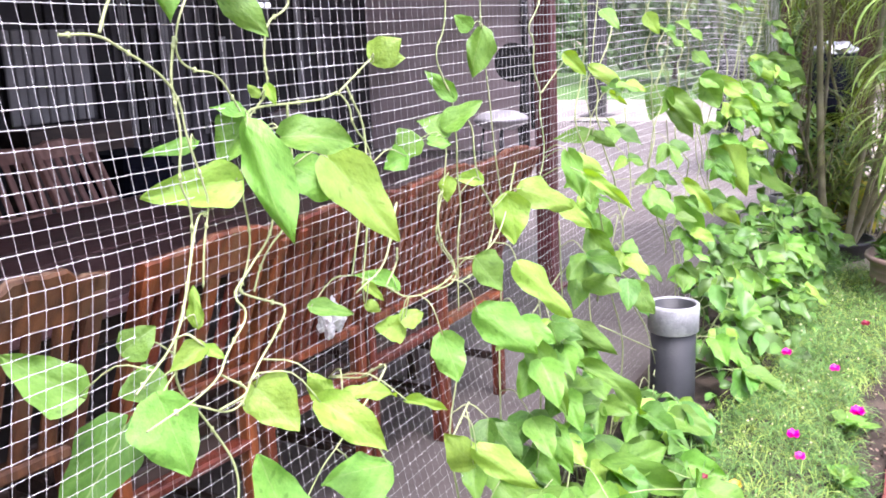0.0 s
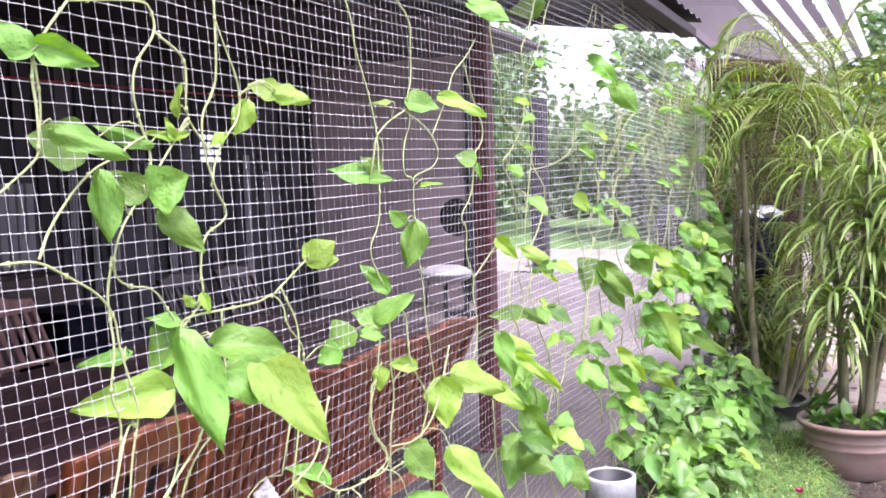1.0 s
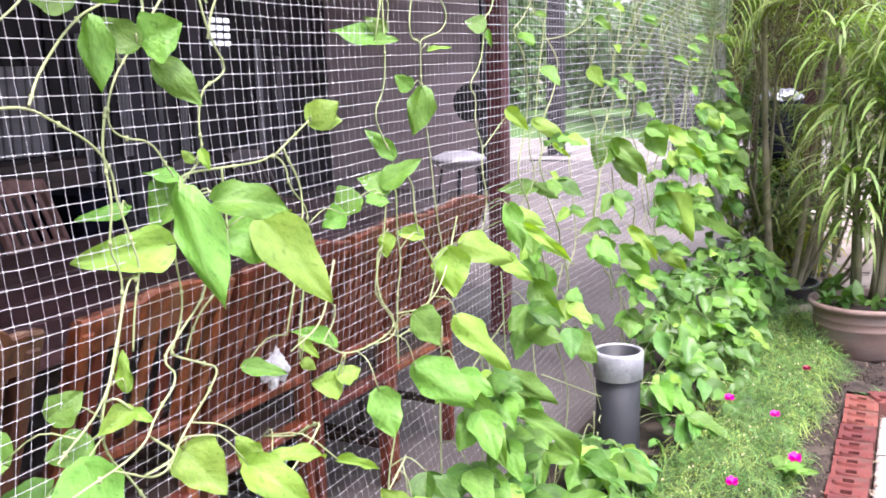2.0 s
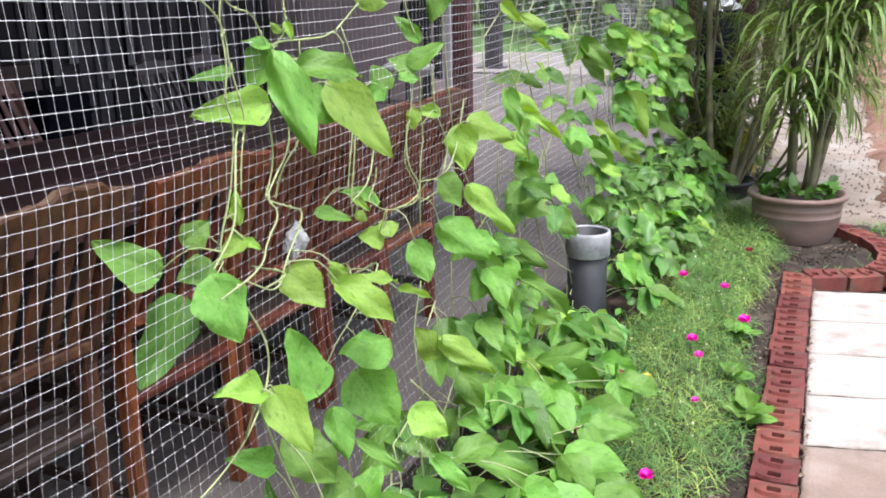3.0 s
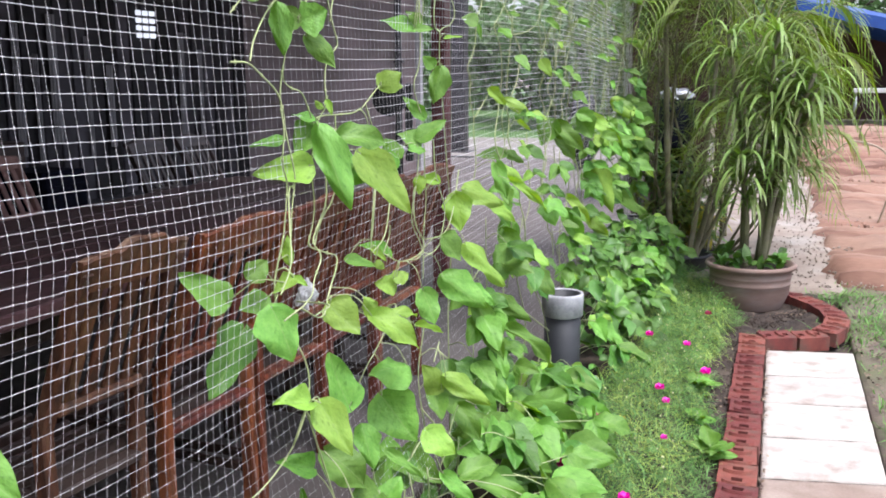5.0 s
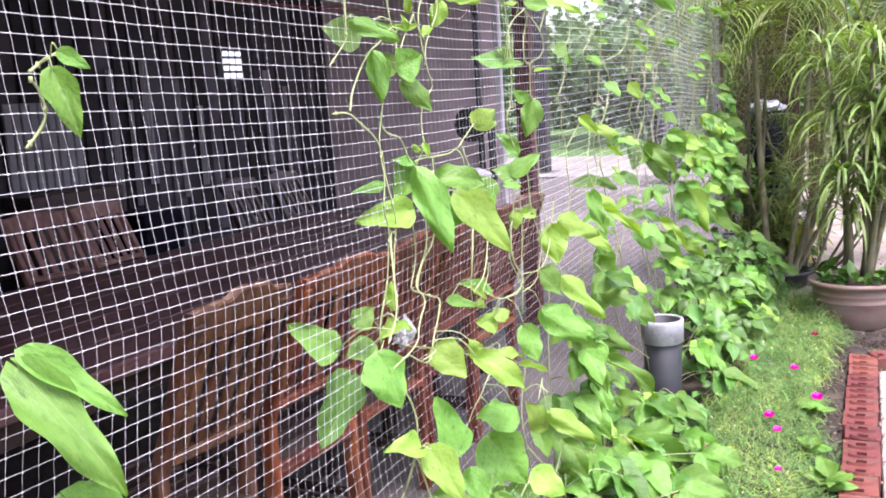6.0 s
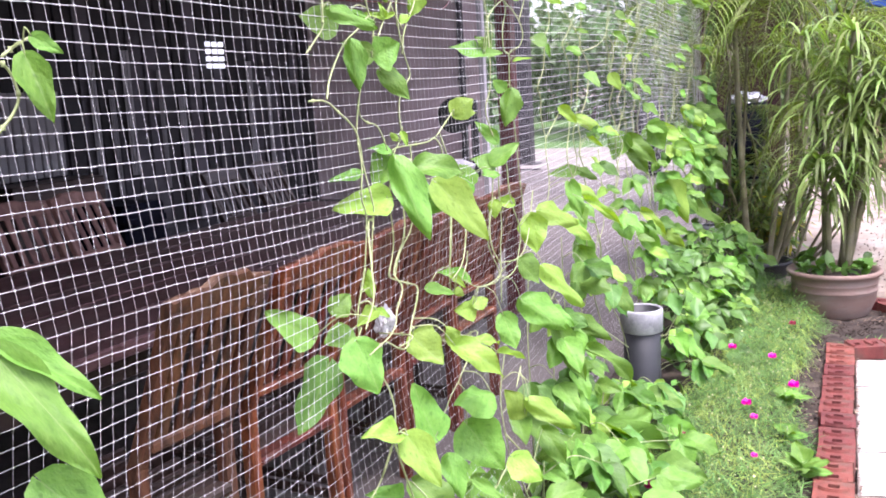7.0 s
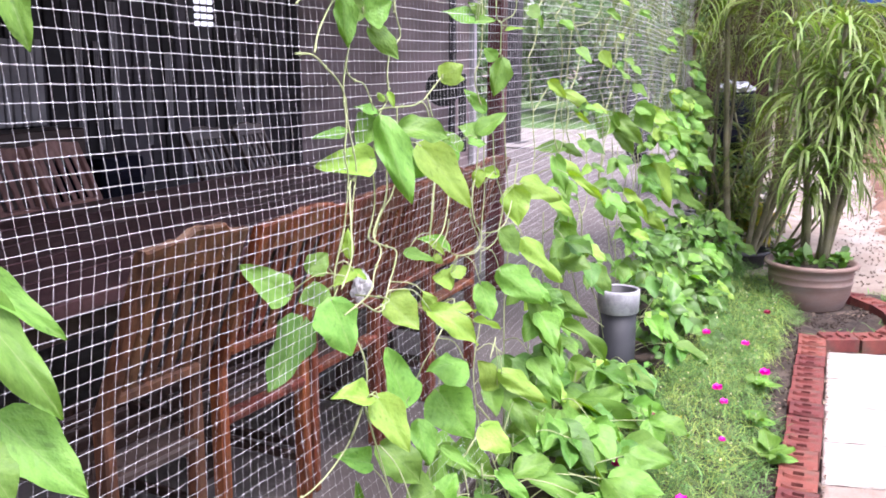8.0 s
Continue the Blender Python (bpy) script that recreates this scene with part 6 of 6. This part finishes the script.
shelter = thing("tarp_shelter", "open shelter roofed with a blue tarp", "shelter", at=(0, 0, -0.03))
bm = bmesh.new()
rows = []
for i in range(13):
    rows.append([bm.verts.new((0.4 + i * 0.4, 25.6 + j * 0.5, 3.0 - 0.105 * i + 0.16 * math.sin(j * 0.9) + 0.05 * noise.noise((i, j, 0.5)))) for j in range(8)])
for a, b_ in zip(rows, rows[1:]):
    for j in range(7):
        bm.faces.new((a[j], b_[j], b_[j + 1], a[j + 1]))
r = bmesh.ops.extrude_face_region(bm, geom=bm.faces[:])
for v in [g for g in r["geom"] if isinstance(g, bmesh.types.BMVert)]:
    v.co.z += 0.30
bmesh.ops.recalc_face_normals(bm, faces=bm.faces[:])
part("tarp", bm, BLUE, shelter, "sagging blue tarp roof")
for x in (0.7, 4.9):
    for y in (25.8, 28.9):
        bm = bmesh.new()
        h = 2.85 if x < 2 else 1.85
        box(bm, (x, y, h / 2), (0.1, 0.1, h), bevel=0.01)
        part("post", bm, DARK_POST, shelter)
bm = bmesh.new()
box(bm, (2.8, 29.2, 1.25), (4.9, 0.1, 2.5), bevel=0.0)
part("back_panel", bm, MAROON, shelter)
bench = thing("wash_table", "white-topped metal wash table in the shelter", "table", at=(2.45, 26.2, -0.03))
bm = bmesh.new()
box(bm, (0, 0, 0.90), (1.0, 0.6, 0.12), bevel=0.02)
part("tabletop", bm, WHITE, bench)
for x in (-0.42, 0.42):
    for y in (-0.24, 0.24):
        bm = bmesh.new()
        tube(bm, [(x, y, 0), (x, y, 0.85)], 0.02, 0.02, 8)
        part("leg", bm, STEEL, bench)


# ---- ground cover beside the path ----
rg = random.Random(23)
tuft = blade(0.085, 0.5, 2)
mats = []
for cx, cy, sx, sy, n in ((0.85, 4.25, 0.35, 0.45, 2600), (0.62, 2.75, 0.10, 0.35, 500), (0.55, 5.0, 0.2, 0.2, 500), (0.95, 9.7, 0.5, 0.6, 1800), (1.5, 16, 0.8, 1.0, 1200), (0.2, 3.95, 0.12, 0.06, 160), (0.9, 1.4, 0.2, 0.5, 260)):
    for k in range(n):
        x, y = rg.gauss(cx, sx * 0.6), rg.gauss(cy, sy * 0.6)
        if x < 0.51 and y < 3.78:
            x = 0.51 + rg.random() * 0.1
        a, L = rg.uniform(0, 6.28), rg.uniform(0.03, 0.105)
        mats.append(frame_of((x, y, -0.012), (math.cos(a), math.sin(a), rg.uniform(0.5, 2.5)), (-math.cos(a), -math.sin(a), 0.6), L, L))
grass = scatter("grass_tufts", tuft, mats, MOSS)
tagged(grass, "patchy green grass tufts on bare earth", "grass", kind="stuff")
mats = []
for k in range(2600):
    x, y = (0.5 + abs(rg.gauss(0, 0.45)), rg.uniform(0.5, 4.6)) if k % 6 else (rg.uniform(-0.17, -0.07), rg.uniform(0, 3.8))
    if k % 9 == 0:
        a, q = rg.uniform(0, 6.283), rg.uniform(0.25, 0.37)
        x, y = -0.04 + q * math.cos(a), 4.6 + q * math.sin(a)
    if k % 9 == 1:
        x, y = rg.gauss(0.072, 0.008), rg.uniform(0.2, 3.7)
    L = rg.uniform(0.006, 0.026) if x > 0.45 else rg.uniform(0.006, 0.02)
    mats.append(frame_of((x, y, 0.004 if x > 0.45 else (0.03 if x < 0 else 0.008) if y < 4.0 else 0.022), (rg.uniform(-1, 1), rg.uniform(-1, 1), rg.uniform(-.2, .3)), (rg.uniform(-.4, .4), rg.uniform(-.4, .4), 1), L, L * 0.6))
LITTER = material("dry_leaf_litter", (0.22, 0.165, 0.12), (0.09, 0.062, 0.044), 0.85, scale=20, fine=100, per="island", spread=0.6, bump=0)
litter = scatter("leaf_litter", SMALL_LEAF, mats, LITTER)
tagged(litter, "scattered dry leaf litter and crumbs on earth", "litter", kind="stuff")
mats = []
for k in range(1500):
    s = rg.uniform(0.003, 0.008)
    x, y = (rg.uniform(-0.2, -0.06), rg.uniform(0, 5.0)) if k % 2 else (rg.uniform(0.5, 1.8), rg.uniform(0, 6))
    mats.append(Matrix.Translation((x, y, 0.0 if x > 0 else 0.024)) @ Euler((rg.random() * 3, rg.random() * 3, 0)).to_matrix().to_4x4() @ Matrix.Diagonal((s, s * 0.8, s * 0.6, 1)))
LUMP = ([(1, 0, 0), (-1, 0, 0), (0, 1, 0), (0, -1, 0), (0, 0, 1), (0, 0, -1)], [(0, 2, 4), (2, 1, 4), (1, 3, 4), (3, 0, 4), (2, 0, 5), (1, 2, 5), (3, 1, 5), (0, 3, 5)])
crumbs = scatter("soil_crumbs", LUMP, mats, SOIL)
tagged(crumbs, "small dark soil crumbs and pebbles", "soil", kind="stuff")
for x, y, n in ((-0.20, 2.87, 6), (-0.10, 2.12, 7), (-0.17, 2.45, 4)):
    w = thing("garden_weed", "small broad-leaved green weed by the bricks", "plant", "weeds by the bricks", at=(x, y, 0.02))
    bm = bmesh.new()
    tube(bm, [(0, 0, -0.01), (0.004, 0, 0.03), (0, 0.004, 0.07)], 0.003, 0.002, 5)
    part("stem", bm, STEM, w)
    for k in range(n):
        a = k * 2.4
        p = Vector((0, 0, 0.03 + 0.006 * k))
        d = Vector((math.cos(a), math.sin(a), rg.uniform(-0.1, 0.5))).normalized()
        put_leaf(w, p, p + d * rg.uniform(0.065, 0.11), rg.uniform(0.05, 0.075), Vector((0, -0.3, 1)), False, k)

mats = []
for k in range(1800):
    far = rg.random() ** 1.6
    y = 5.4 + 12 * far
    x = rg.uniform(0.5, 3.6)
    s = rg.uniform(0.006, 0.020) * (1 + 1.6 * far)
    mats.append(Matrix.Translation((x, y, 0.035)) @ Euler((rg.random() * 3, rg.random() * 3, 0)).to_matrix().to_4x4() @ Matrix.Diagonal((s * 1.5, s, s * 0.7, 1)))
clods = scatter("soil_clods", LUMP, mats, RED_SOIL)
tagged(clods, "loose reddish soil clods on the bare ground", "soil", kind="stuff")
mats = []
for k in range(800):
    s = rg.uniform(0.004, 0.011)
    x, y = rg.gauss(0.42, 0.22), 5.15 + 5.5 * rg.random() ** 1.3
    mats.append(Matrix.Translation((x, y, 0.024 if x < 0.45 else 0.038)) @ Euler((rg.random() * 3, rg.random() * 3, 0)).to_matrix().to_4x4() @ Matrix.Diagonal((s * 1.3, s, s * 0.7, 1)))
stones = scatter("loose_gravel", LUMP, mats, GRAVEL)
tagged(stones, "pale crushed stones strewn over the soil edge", "gravel", kind="stuff")
mats = []
for k in range(1500):
    s = rg.uniform(0.003, 0.009)
    a, q = rg.uniform(0, 6.283), 0.24 + 0.14 * rg.random()
    x, y = -0.04 + q * math.cos(a), 4.62 + q * math.sin(a) * 1.5
    mats.append(Matrix.Translation((x, min(y, 4.98), 0.012)) @ Euler((rg.random() * 3, rg.random() * 3, 0)).to_matrix().to_4x4() @ Matrix.Diagonal((s, s * 0.8, s * 0.6, 1)))
pebbles = scatter("pot_pebbles", LUMP, mats, SOIL)
tagged(pebbles, "dark earth crumbs round the clay pot", "soil", kind="stuff")
hose = thing("garden_hose", "tan garden hose arching over the red soil", "hose")
bm = bmesh.new()
tube(bm, smooth_line([(0.36, 7.95, 0.02), (0.38, 8.0, 0.25), (0.43, 8.0, 0.53), (0.55, 8.0, 0.64), (0.68, 8.0, 0.75), (0.85, 8.0, 0.74), (0.99, 8.0, 0.66), (1.06, 8.0, 0.46), (1.03, 8.02, 0.23), (0.98, 8.05, 0.03)], 6), 0.009, 0.009, 8)
part("hose_line", bm, HOSE, hose)
YELLOW_PAINT = material("yellow_plastic", (0.55, 0.36, 0.03), (0.45, 0.28, 0.02), 0.5, scale=4)
bin_ = thing("storage_box", "yellow plastic box with white lid on the soil", "box", at=(3.5, 24.6, -0.04))
bm = bmesh.new()
box(bm, (0, 0, 0.5), (0.7, 0.6, 1.0), bevel=0.03, taper=(1.08, 1.08))
part("body", bm, YELLOW_PAINT, bin_)
bm = bmesh.new()
box(bm, (0, 0, 1.04), (0.82, 0.72, 0.10), bevel=0.03)
part("lid", bm, WHITE, bin_, "white box lid")
